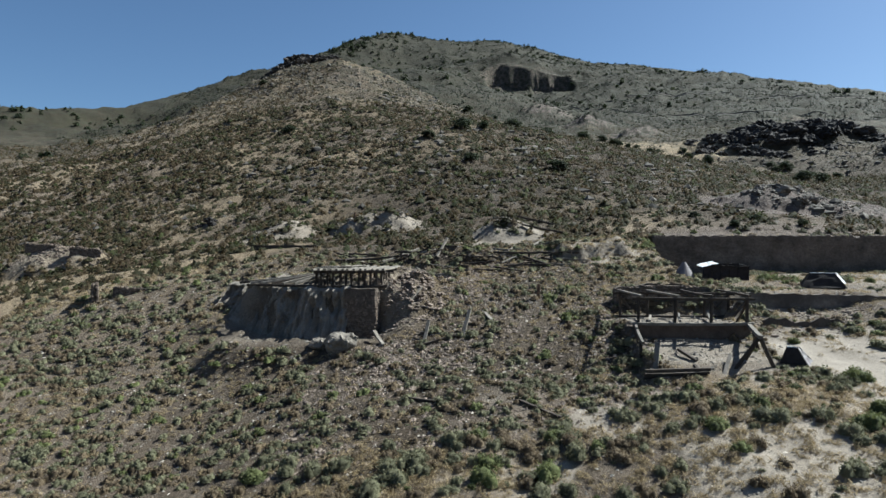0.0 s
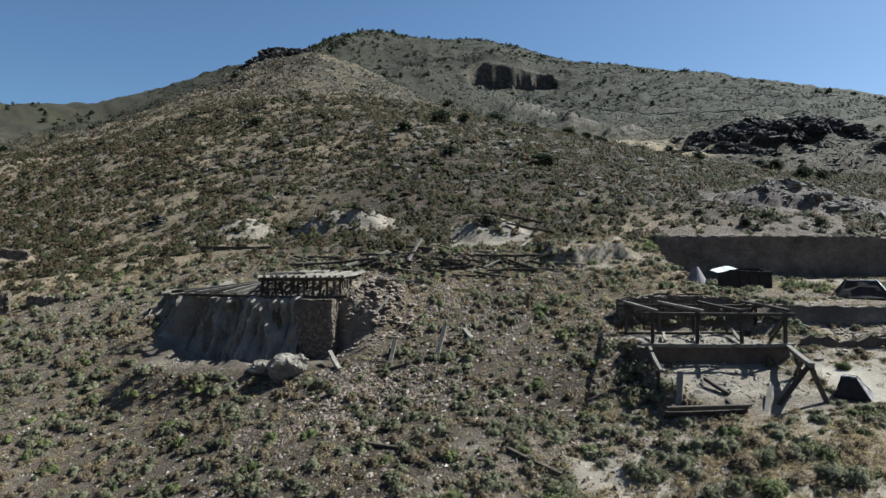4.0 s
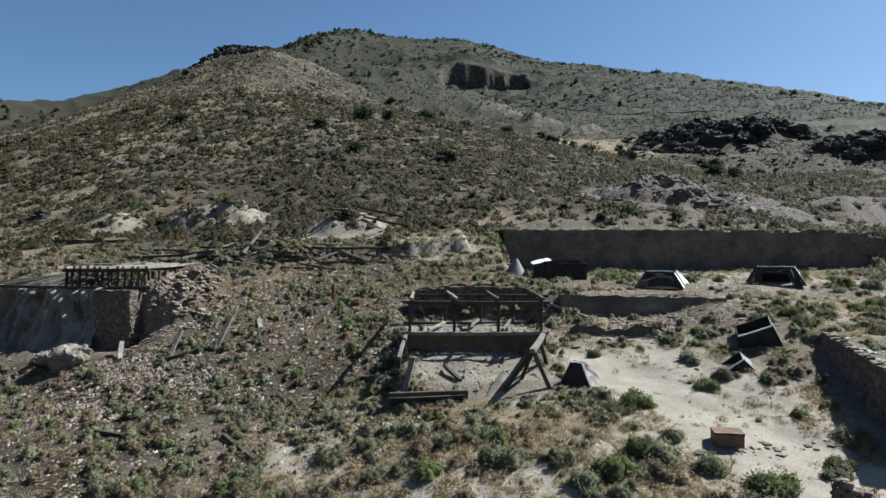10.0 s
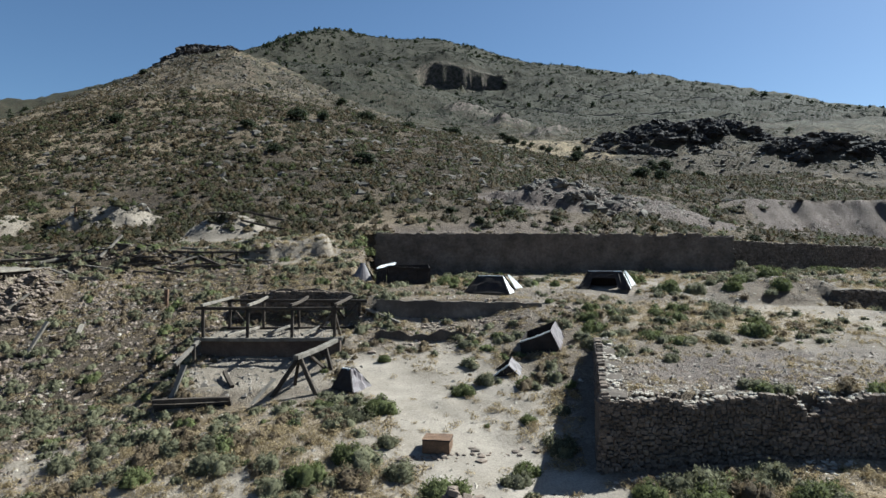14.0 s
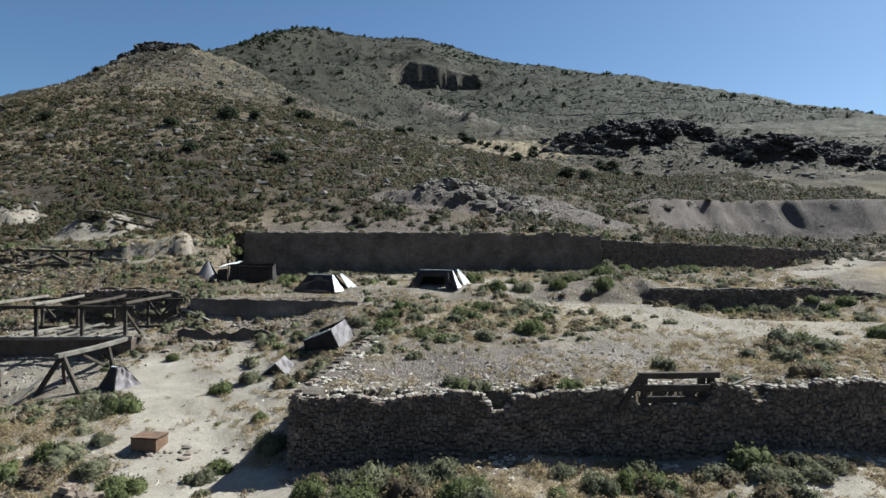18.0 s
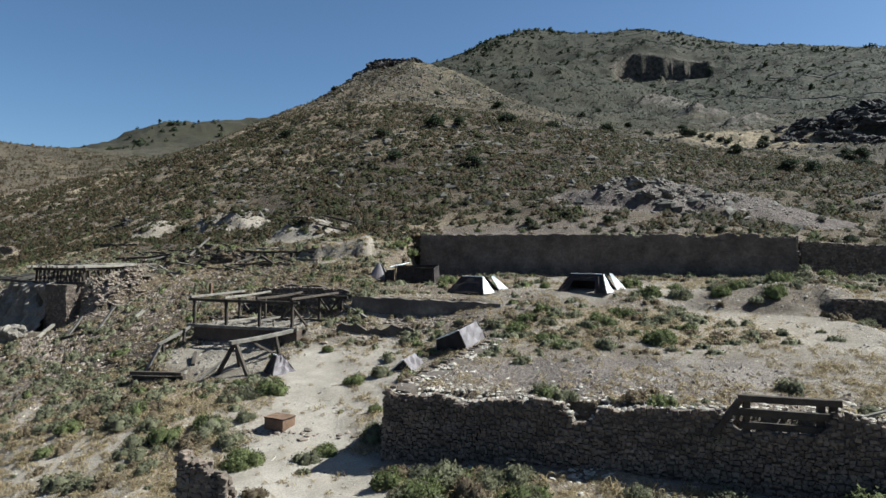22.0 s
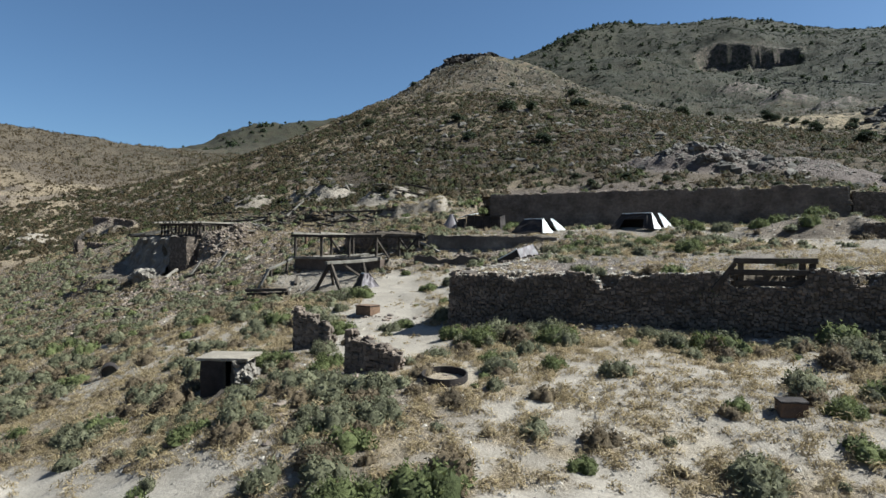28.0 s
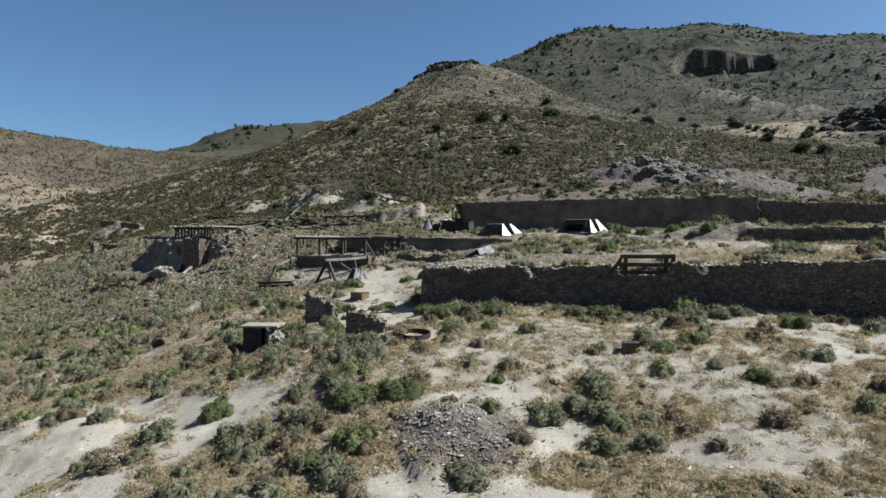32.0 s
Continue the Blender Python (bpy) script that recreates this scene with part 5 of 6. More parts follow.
def gate_frame():
    """Heavy rails set in the broken top of the front wall."""
    ob = thing("timber_rails", (65.5, 42.6, 12.0), "dark heavy timber rails on posts set into the wall top", "timber frame")
    y = 42.55
    for i, (z, x0, x1) in enumerate(((13.05, 63.2, 67.5), (12.4, 63.0, 68.3), (11.75, 63.3, 67.5))):
        beam("rail", (x0, y - 0.1 + 0.05 * i, z), (x1, y - 0.35 + 0.05 * i, z + 0.03), 0.3, 0.34, ob, seed=200 + i)
    for i, x in enumerate((63.6, 66.8, 67.3)):
        beam("post", (x, y + 0.15, 11.0), (x, y + 0.15, 13.15), 0.34, 0.34, ob, seed=210 + i)
    beam("strut", (63.3, y, 12.9), (62.1, y - 0.2, 11.3), 0.3, 0.28, ob)
    beam("loose_board", (68.3, y + 0.3, 12.3), (69.7, y + 0.4, 12.75), 0.25, 0.08, ob, PALE_TIMBER, "bleached loose board")


gate_frame()


# ---- fallen timbers ----
def fallen(ax, ay, bx, by, w, h, pale, label, lift_a=0.1, lift_b=0.1):
    a, b = at(ax, ay, lift_a), at(bx, by, lift_b)
    return loose_log(a, b, w, h, PALE_TIMBER if pale else TIMBER, label)


fallen(-4.1, 80.6, -1.4, 83.5, 0.5, 0.22, True, "broad bleached plank lying on the slope below the deck", 0.25, 0.5)
fallen(-3.9, 77.6, -2.6, 79.2, 0.36, 0.2, True, "short bleached plank in the scrub")
fallen(2.0, 69.8, 2.9, 71.9, 0.42, 0.2, True, "weathered plank leaning from the slope", -0.1, 1.9)
fallen(-2.1, 70.3, -1.6, 72.0, 0.4, 0.2, True, "weathered plank stuck in the slope", -0.1, 1.3)
fallen(-2.6, 69.4, 3.2, 70.7, 0.34, 0.3, False, "long dark log lying across the slope", 0.15, 0.2)
fallen(4.8, 74.3, 5.4, 72.3, 0.42, 0.24, True, "short pale log on stony ground", 0.2, 0.2)
fallen(-7.8, 74.2, -6.4, 70.6, 0.4, 0.3, True, "weathered post leaning down below the stone wall", 0.9, 0.15)
fallen(6.6, 56.2, 9.5, 52.6, 0.32, 0.26, False, "long dark beam lying down the slope", 0.15, 0.2)
fallen(-3.3, 59.2, -0.7, 58.1, 0.3, 0.24, False, "dark beam half buried in scrub")
fallen(19.2, 58.6, 18.6, 57.4, 0.45, 0.16, True, "bleached plank propped on the lower floor", 1.5, 0.1)
fallen(21.6, 60.2, 22.6, 58.4, 0.3, 0.26, False, "fallen beam on the lower floor of the mill", 0.5, 0.1)
fallen(23.6, 53.2, 21.0, 50.6, 0.3, 0.26, True, "pale beam lying in dry grass")
fallen(31.6, 70.2, 34.6, 68.6, 0.28, 0.24, True, "pale fallen post beside the ledge wall", 0.6, 0.2)
fallen(0.4, 88.4, 4.5, 90.0, 0.32, 0.28, False, "dark beam among the rubble")
fallen(-8.5, 92.4, -3.6, 97.0, 0.36, 0.3, True, "long pale beam above the deck", 0.6, 0.9)
fallen(-0.9, 91.0, 0.6, 93.6, 0.34, 0.28, True, "bleached beam leaning on the bank", 0.2, 1.2)
fallen(-11.5, 94.6, -5.0, 93.4, 0.34, 0.3, False, "dark log on the bench above the deck", 0.5, 0.5)
fallen(-15.5, 93.5, -9.0, 95.0, 0.34, 0.3, False, "dark log on the bench beside the bank", 0.4, 0.6)
fallen(11.0, 90.0, 14.0, 88.2, 0.32, 0.3, False, "dark beam leaning in the rubble", 0.9, 0.1)
fallen(12.5, 104.0, 19.0, 103.2, 0.32, 0.3, False, "dark log beside the pale heap", 0.3, 0.3)
fallen(12.0, 107.5, 18.0, 107.0, 0.34, 0.34, False, "dark log behind the pale heap", 0.8, 0.6)
fallen(35.2, 33.6, 37.6, 27.8, 0.2, 0.16, False, "thin dark beam in the stones")
for i in range(9):
    a = -0.9 + i * 0.23
    loose_log(at(9.6 + 0.2 * i, 105.6, 0.2), Vector((9.2 + 2.6 * math.sin(a), 104.8 - 0.4 * math.cos(a), 23.2 + 1.4 * math.cos(a * 0.8) + 0.2)), 0.3, 0.1, PALE_TIMBER, "bleached board on the pale heap", "board", "boards on the heap")


jumble = random.Random(19)
for i in range(64):
    zone = [(-15, 21, 85.5, 97), (-4, 16, 87.5, 92.5), (-18, -4, 91, 98.5), (2, 14, 88.5, 91.5)][i % 4]
    jx, jy, ja, jl = jumble.uniform(*zone[:2]), jumble.uniform(*zone[2:]), jumble.uniform(-0.4, 0.3) + (1.2 if i % 7 == 0 else 0), jumble.uniform(1.2, 5.0)
    if jx < -5 and jy < 92:
        jx, jy = jx + 14, jy + 1.5
    fallen(jx, jy, jx + math.cos(ja) * jl, jy + math.sin(ja) * jl, jumble.uniform(0.18, 0.36), jumble.uniform(0.14, 0.3), i % 4 == 0,
           "bleached beam in the tumbled timbers" if i % 4 == 0 else "dark beam in the tumbled timbers", jumble.uniform(0.05, 0.5), jumble.uniform(0.05, 0.35))


def stake(x, y, h, label):
    p = at(x, y, -0.2)
    loose_log(p, p + Vector((0.05, 0.05, h)), 0.36, 0.36, RUST_RED, label, "rusted_stake", "stakes")


stake(11.3, 77.8, 1.9, "thick rust-brown post standing alone on the slope")
stake(-15.6, 116.0, 1.8, "dark post before the pale heaps")


def clay_bluff():
    """The fluted clay face below the deck: worn ribs and gullies, flaring out into a fan at the foot."""
    line = [(-28.5, 88.0), (-24.5, 84.6), (-20.0, 80.6), (-16.0, 78.2), (-11.0, 77.2)]
    cols, rows = 170, 30
    seg = [math.dist(a, b) for a, b in zip(line, line[1:])]
    verts, faces = [], []
    for i in range(cols + 1):
        s_ = i / cols * sum(seg)
        k, u = 0, s_
        while k < len(seg) - 1 and u > seg[k]:
            u, k = u - seg[k], k + 1
        (ax, ay), (bx, by) = line[k], line[k + 1]
        x, y = ax + (bx - ax) * u / seg[k], ay + (by - ay) * u / seg[k]
        out = Vector((-0.42 + 0.3 * s_ / sum(seg), -0.9, 0)).normalized()
        top = 15.35 + 0.35 * noise.noise(Vector((s_ * 0.8, 3, 0)))
        foot = at(x + out.x * 3.2, y + out.y * 3.2).z - 0.6
        for j in range(rows + 1):
            h = j / rows
            warp = 0.6 * noise.noise(Vector((s_ * 0.5, h * 2.2, 5)))
            rib = abs(noise.noise(Vector((s_ * 0.5 + warp, h * 0.7, 1)))) * 1.7 + abs(noise.noise(Vector((s_ * 1.3 + warp, h * 1.4, 9)))) * 1.0 + abs(noise.noise(Vector((s_ * 3.1 + warp, h * 2.0, 4)))) * 0.5
            rough = 0.5 * noise.noise(Vector((s_ * 2.2, h * 6, 2))) + 0.3 * noise.noise(Vector((s_ * 5.0, h * 14, 7)))
            d = 0.9 + 3.1 * (1 - h) ** 1.7 - rib * (1.15 + 0.4 * math.sin(math.pi * h)) + rough
            if h > 0.93:
                d -= (h - 0.93) * 14
            verts.append((x + out.x * d, y + out.y * d, foot + (top - foot) * h ** 0.92))
    for i in range(cols):
        for j in range(rows):
            a = i * (rows + 1) + j
            faces.append((a, a + rows + 1, a + rows + 2, a + 1))
    tagged(new("clay_bluff", mesh_from("clay_bluff", verts, faces, CLAY, True)), "pale fluted clay bluff below the timber deck", "bluff", kind="structure")


clay_bluff()


def clay_block(x, y, sx, sy, sz, label):
    """A fluted remnant of clay."""
    bm = bmesh.new()
    bmesh.ops.create_icosphere(bm, subdivisions=4, radius=1.0)
    for v in bm.verts:
        a = math.atan2(v.co.y, v.co.x)
        f = 1 + 0.05 * math.sin(a * 17 + 3 * noise.noise(v.co * 2)) + 0.5 * noise.noise(v.co * 1.3 + Vector((x, y, 0))) + 0.2 * noise.noise(v.co * 4)
        v.co.z = max(-1.0, min(v.co.z, 0.55 + 0.25 * noise.noise(v.co * 2.5)))
        v.co = Vector((v.co.x * sx * f, v.co.y * sy * f, v.co.z * sz * (1 + 0.12 * noise.noise(v.co * 3))))
    me = bpy.data.meshes.new("clay_remnant")
    bm.to_mesh(me)
    bm.free()
    me.materials.append(CLAY)
    ob = new("clay_remnant", me)
    ob.location = at(x, y, sz * 0.4)
    return tagged(ob, label, "clay mound")


clay_block(-11.2, 71.6, 1.7, 1.3, 1.6, "pale fluted clay remnant at the foot of the bluff")
clay_block(-13.6, 72.8, 1.2, 1.0, 0.8, "low pale clay remnant beside the bluff")


# ---- plants ----
def tuft(rnd, leaves, r, h, size, droop=0.3, slim=0.45):
    """A shrub of many small leaf clumps on an uneven dome."""
    v, f = [], []
    lumps = [(rnd.uniform(-0.5, 0.5) * r, rnd.uniform(-0.5, 0.5) * r, rnd.uniform(0.55, 1.0)) for _ in range(5)]
    for _ in range(leaves):
        lx, ly, lh = rnd.choice(lumps)
        a, e = rnd.uniform(0, 6.283), math.asin(rnd.uniform(0.0, 1.0))
        k = rnd.uniform(0.55, 1.0) ** 0.6
        c = Vector((lx + math.cos(a) * math.cos(e) * r * 0.62 * k, ly + math.sin(a) * math.cos(e) * r * 0.62 * k, 0.04 + math.sin(e) * h * lh * k))
        out = Vector((math.cos(a) * math.cos(e), math.sin(a) * math.cos(e), math.sin(e) + 0.35)).normalized()
        out = (out + Vector((rnd.uniform(-1, 1), rnd.uniform(-1, 1), rnd.uniform(-1, 1))) * 0.55).normalized()
        d = Vector((math.cos(a) * 0.7 + rnd.uniform(-0.4, 0.4), math.sin(a) * 0.7 + rnd.uniform(-0.4, 0.4), rnd.uniform(0.4, 1.5)))
        d = (d - out * d.dot(out)).normalized()
        s = d.cross(out).normalized()
        z = size * rnd.uniform(0.6, 1.35)
        n = len(v)
        v += [c - s * z * slim - d * z * 0.4, c + s * z * slim - d * z * 0.4, c + d * z * 0.6]
        f.append((n, n + 1, n + 2))
    return np.array([tuple(p) for p in v], np.float32), np.array(f, np.int32)


def chip_bm(rnd):
    """A small broken stone."""
    bm = bmesh.new()
    pts = [(1, 0, 0), (0, 0.8, 0), (-1, 0, 0), (0, -0.8, 0), (0, 0, 0.6), (0, 0, -0.5)]
    v = [bm.verts.new(Vector(p) + Vector((rnd.uniform(-1, 1), rnd.uniform(-1, 1), rnd.uniform(-0.6, 0.6))) * 0.3) for p in pts]
    for i in range(4):
        bm.faces.new((v[i], v[(i + 1) % 4], v[4]))
        bm.faces.new((v[(i + 1) % 4], v[i], v[5]))
    return bm


def template_of(bm):
    me = bpy.data.meshes.new("shape")
    bm.to_mesh(me)
    bm.free()
    t = template(me)
    bpy.data.meshes.remove(me)
    return t


def shrub(rnd, lumps, segments, rings, blades, size, slim=0.22):
    """A rounded, uneven shrub: a few leafy masses, each hidden under fine blades that stand out of it."""
    v, f = [], []
    for k in range(lumps):
        a, q = rnd.uniform(0, 6.283), (0.0 if k == 0 else rnd.uniform(0.35, 0.6))
        r, h = (rnd.uniform(0.36, 0.55), rnd.uniform(0.45, 0.8)) if k else (0.62, rnd.uniform(0.7, 0.9))
        cx, cy = math.cos(a) * q, math.sin(a) * q
        n0 = len(v)
        for j in range(rings):
            e = (j / rings) * 1.45
            for i in range(segments):
                w, b = 0.8 * rnd.uniform(0.82, 1.1), 6.283 * (i + 0.5 * (j % 2)) / segments
                v.append((cx + math.cos(b) * math.cos(e) * r * w, cy + math.sin(b) * math.cos(e) * r * w, -0.05 + math.sin(e) * h * w))
        v.append((cx, cy, h * 0.8))
        for j in range(rings):
            for i in range(segments):
                p, p2 = n0 + j * segments + i, n0 + j * segments + (i + 1) % segments
                if j == rings - 1:
                    f.append((p, p2, n0 + rings * segments))
                else:
                    f += [(p, p2, p2 + segments), (p, p2 + segments, p + segments)]
        for _ in range(blades // lumps):
            b, e = rnd.uniform(0, 6.283), math.asin(rnd.uniform(0.02, 1.0))
            o = Vector((math.cos(b) * math.cos(e), math.sin(b) * math.cos(e), math.sin(e)))
            k2 = rnd.uniform(0.74, 1.0)
            c = Vector((cx + o.x * r * k2, cy + o.y * r * k2, o.z * h * k2))
            d = (o * 0.4 + Vector((rnd.uniform(-1, 1), rnd.uniform(-1, 1), rnd.uniform(-0.4, 1.0))) * 0.8).normalized()
            face = (o + Vector((rnd.uniform(-1, 1), rnd.uniform(-1, 1), rnd.uniform(-0.6, 1))) * 0.4).normalized()
            sd = d.cross(face)
            sd = sd.normalized() if sd.length > 0.05 else d.orthogonal().normalized()
            z = size * rnd.uniform(0.6, 1.4)
            c = c - d * z * 0.4
            m = len(v)
            v += [tuple(c - sd * z * slim), tuple(c + sd * z * slim), tuple(c + d * z)]
            f.append((m, m + 1, m + 2))
    return np.array(v, np.float32), np.array(f, np.int32)


def spread(n, x0, x1, y0, y1, rs):
    return rs.uniform(x0, x1, n), rs.uniform(y0, y1, n)


BLOCKED = [(24, 68, 5.5), (24, 60.5, 4.5), (27.5, 58, 2), (36.7, 47.5, 2.0), (36.0, 31.7, 2.2), (44.8, 32.6, 2.2), (37.7, 37.8, 1.8), (49.9, 31.4, 1.5), (46, 61.8, 2.3), (43.3, 57.7, 1.4), (31.2, 57.7, 1.6), (43.7, 75.6, 2.8), (55.2, 75.2, 3), (35.6, 82.5, 3), (30.6, 83.2, 1.6), (65.5, 42.8, 2.4), (-9.5, 80.5, 4)]   # discs kept free of scrub


def clear(x, y):
    ok = np.ones(len(x), bool)
    for cx, cy, cr in BLOCKED:
        ok &= np.hypot(x - cx, y - cy) > cr
    near_wall = (np.abs(y - front_wall_y(x) + 0.2) < 1.0) & (x > 44) & (x < 92)
    near_wall |= (np.abs(x - side_wall_x(y)) < 0.9) & (y > 43) & (y < 58)
    near_wall |= (np.abs(y - long_wall_y(x)) < 0.9) & (x > 31) & (x < 79.5)
    bluff = (x > -27) & (x < 0) & (y > 71 + 0.25 * np.abs(x + 12)) & (y < 85)
    return ok & ~near_wall & ~bluff & (np.hypot((x + 70) / 9, (y - 119) / 4) > 1)


def scatter(name, templates, x, y, lo, hi, mat, rs, label, category, squash=(0.7, 1.15), sink=0.04, tilt=0.0, z=None):
    """Plants or stones over the ground, joined into one object."""
    z = land(x, y) if z is None else z
    s = (lo + (hi - lo) * rs.rand(len(x)) ** 1.7) * rs.uniform(0.75, 1.1, len(x))
    a = rs.uniform(0, 6.283, len(x))
    hgt = s * rs.uniform(*squash, len(x))
    m = np.zeros((len(x), 4, 4), np.float32)
    m[:, 0, 0], m[:, 0, 1] = np.cos(a) * s, -np.sin(a) * s
    m[:, 1, 0], m[:, 1, 1] = np.sin(a) * s, np.cos(a) * s
    m[:, 2, 2] = hgt
    m[:, 0, 3], m[:, 1, 3], m[:, 2, 3] = x, y, z - sink * s
    me = joined(name, templates, rs.randint(0, len(templates), len(x)), m, mat, category in ("shrub", "grass"))
    return tagged(new(name, me), label, category, kind="stuff")


def plant_all():
    rs = np.random.RandomState(3)
    rnd = random.Random(5)
    close = [shrub(rnd, 5, 7, 2, 300, 0.13, 0.34) for _ in range(8)]
    near = [shrub(rnd, 3, 6, 2, 66, 0.2, 0.4) for _ in range(8)]
    mid = [shrub(rnd, 2, 6, 1, 14, 0.3, 0.42) for _ in range(6)]
    far = [shrub(rnd, 1, 6, 1, 3, 0.4, 0.5) for _ in range(6)]
    dots = [shrub(rnd, 1, 5, 1, 0, 0.4) for _ in range(5)]
    grassy = [tuft(rnd, 44, 1.0, 0.75, 0.46, slim=0.1) for _ in range(5)]

    def pick(n, box, keep):
        x, y = spread(n, *box, rs)
        p, d, s, g = soil(x, y)
        ok = clear(x, y) & (rs.rand(n) < keep(x, y, p, d, s, g))
        return x[ok], y[ok]

    clump = lambda x, y: 0.4 + 0.9 * smooth(-0.15, 0.3, fbm(x, y, 5.0, 3))
    base = lambda x, y, p, d, s, g: clump(x, y) * (1 - 0.94 * smooth(0.3, 0.8, p)) * (1 - 0.97 * s) * (1 - 0.45 * smooth(50, 58, x) * smooth(40, 34, y)) * (1 - 0.1 * d) * (1 - 0.35 * g) * (1 - (0.68 - 0.35 * smooth(1.2, 0.8, np.hypot((x - 59) / 12, (y - 61) / 7))) * smooth(31, 36, x) * smooth(43, 46, y) * smooth(106, 99, y) * (0.55 + 0.9 * smooth(-0.05, 0.15, fbm(x + 20, y, 6.5, 4, 0.6)))) * (1 - 0.93 * smooth(4.5, 3.3, line_distance(x, y, TRACK)))
    CLOSE, NEAR, FAR = (-20, 100, 6, 52), (-62, 100, 52, 100), (-170, 190, 98, 260)
    WORDS = {"sagebrush": "grey-green sagebrush dotted over the slope", "rabbitbrush": "green rabbitbrush on the sandy ground", "dead_brush": "dry brown brush between the stones"}
    for nm, mat, n, lo, hi in (("sagebrush", SAGE, 2900, 0.28, 0.92), ("rabbitbrush", GREEN, 600, 0.3, 1.0), ("dead_brush", BROWN, 2300, 0.28, 0.8)):
        x, y = pick(n, CLOSE, base)
        scatter(nm, close, x, y, lo, hi * 1.75, mat, rs, WORDS[nm], "shrub")
        x, y = pick(int(n * (1.5 if nm == 'rabbitbrush' else 2.7)), NEAR, base)
        scatter("slope_" + nm, near, x, y, lo + 0.05, hi * 1.3, mat, rs, WORDS[nm], "shrub", squash=(0.6, 0.95))
    straw = lambda x, y, p, d, s, g: (0.15 + g + 0.7 * smooth(-0.1, 0.3, fbm(x + 50, y, 11.0, 3)) + 0.5 * smooth(0.1, 0.5, p)) * (1 - 0.9 * s) * (1 - 0.97 * smooth(0.5, 0.82, p)) * (1 - 0.9 * smooth(4.5, 3.3, line_distance(x, y, TRACK)))
    x, y = pick(31000, CLOSE, straw)
    scatter("dry_grass", grassy, x, y, 0.25, 0.7, STRAW, rs, "straw-coloured dry grass tufts", "grass")
    x, y = pick(21000, NEAR, straw)
    scatter("slope_grass", grassy, x, y, 0.25, 0.65, STRAW, rs, "straw-coloured dry grass on the slope", "grass")
    for nm, mat, n, fac in (("far_sagebrush", SHADED_HILL_SAGE, 36000, 1.0), ("far_green_brush", SHADED_HILL_GREEN, 6000, 1.0), ("far_dead_brush", SHADED_HILL_BROWN, 24000, 1.0)):
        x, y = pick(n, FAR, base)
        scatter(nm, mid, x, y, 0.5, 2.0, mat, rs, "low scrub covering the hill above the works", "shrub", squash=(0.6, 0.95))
    x, y = pick(4000, FAR, lambda x, y, p, d, s, g: g * 0.9)
    scatter("hill_grass", grassy, x, y, 0.35, 0.7, STRAW, rs, "dry yellow grass on the hill", "grass")
    x, y = pick(52000, (-260, 300, 255, 560), lambda x, y, p, d, s, g: 0.8 * clump(x, y) * (1 - 0.8 * s) * (1 - 0.85 * g * (y > 300)))
    big = pick(130000, (-480, 560, 555, 1480), lambda x, y, p, d, s, g: 0.85 * clump(x / 4, y / 4) * (x > -330) * (x < 300 + 0.25 * (1480 - y)))
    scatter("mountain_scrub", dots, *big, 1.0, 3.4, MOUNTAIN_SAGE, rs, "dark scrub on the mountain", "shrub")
    scatter("distant_scrub", far, x, y, 0.6, 1.5, SHADED_HILL_SAGE, rs, "distant scrub on the mountain side", "shrub")
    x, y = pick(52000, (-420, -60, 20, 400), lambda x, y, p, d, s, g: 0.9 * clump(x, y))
    scatter("west_scrub", far, x, y, 0.6, 1.6, SHADED_HILL_BROWN, rs, "brown scrub on the facing hillside", "shrub")
    # loose stones
    rocks = [template_of(rock_bm(1, 0.8, 0.6, rnd, 1)) for _ in range(6)]
    chips = [template_of(chip_bm(rnd)) for _ in range(6)]
    NEAR = (-55, 100, 8, 100)
    x, y = pick(70000, NEAR, lambda x, y, p, d, s, g: (0.3 + 0.7 * s + 0.5 * smooth(0, 0.3, fbm(x, y, 8, 3))) * (1 - 0.85 * smooth(0.5, 0.9, p)))
    scatter("loose_stones", chips, x, y, 0.06, 0.22, ROCK, rs, "loose stones on the slope", "stones", sink=0.2)
    x, y = pick(34000, (-50, 98, 8, 100), lambda x, y, p, d, s, g: (0.25 + 0.7 * smooth(-0.1, 0.3, fbm(x - 30, y, 7, 3))) * (1 - 0.93 * smooth(0.5, 0.85, p)))
    scatter("pale_stones", chips, x, y, 0.05, 0.27, PALE_ROCK, rs, "pale broken stones scattered on the ground", "stones", sink=0.2)
    x, y = pick(26000, (-14, 20, 50, 92), lambda x, y, p, d, s, g: 0.25 + 0.75 * smooth(-0.1, 0.25, fbm(x, y + 40, 6, 3)))
    scatter("slope_scree", chips, x, y, 0.08, 0.38, ROCK_WARM, rs, "broken brown stones on the slope between the ruins", "stones", sink=0.15)
    x, y = rs.normal(68, 9, 1300), rs.normal(120.5, 3.6, 1300)
    scatter("dump_stones", chips, x, y, 0.12, 0.6, ROCK, rs, "tumbled stones on the old dump", "stones", sink=0.15)
    x, y = rs.normal(57, 1.7, 2600), rs.normal(18.6, 1.6, 2600)
    scatter("gravel_heap", chips, x, y, 0.05, 0.17, ROCK, rs, "heap of loose grey gravel on the flat", "stones", sink=0.1)
    x = np.concatenate([rs.normal(c[0], 0.4 * c[2], 240) for c in HEAPS[:4]] + [rs.uniform(18.5, 30.5, 700), rs.uniform(-24, -11, 260)])
    y = np.concatenate([rs.normal(c[1] - 0.5, 0.4 * c[3], 240) for c in HEAPS[:4]] + [rs.uniform(57.5, 73, 700), rs.uniform(71, 80, 260)])
    scatter("clay_rubble", chips, x, y, 0.1, 0.42, ROCK, rs, "broken clay and stones on the pale heaps", "stones", sink=0.15)
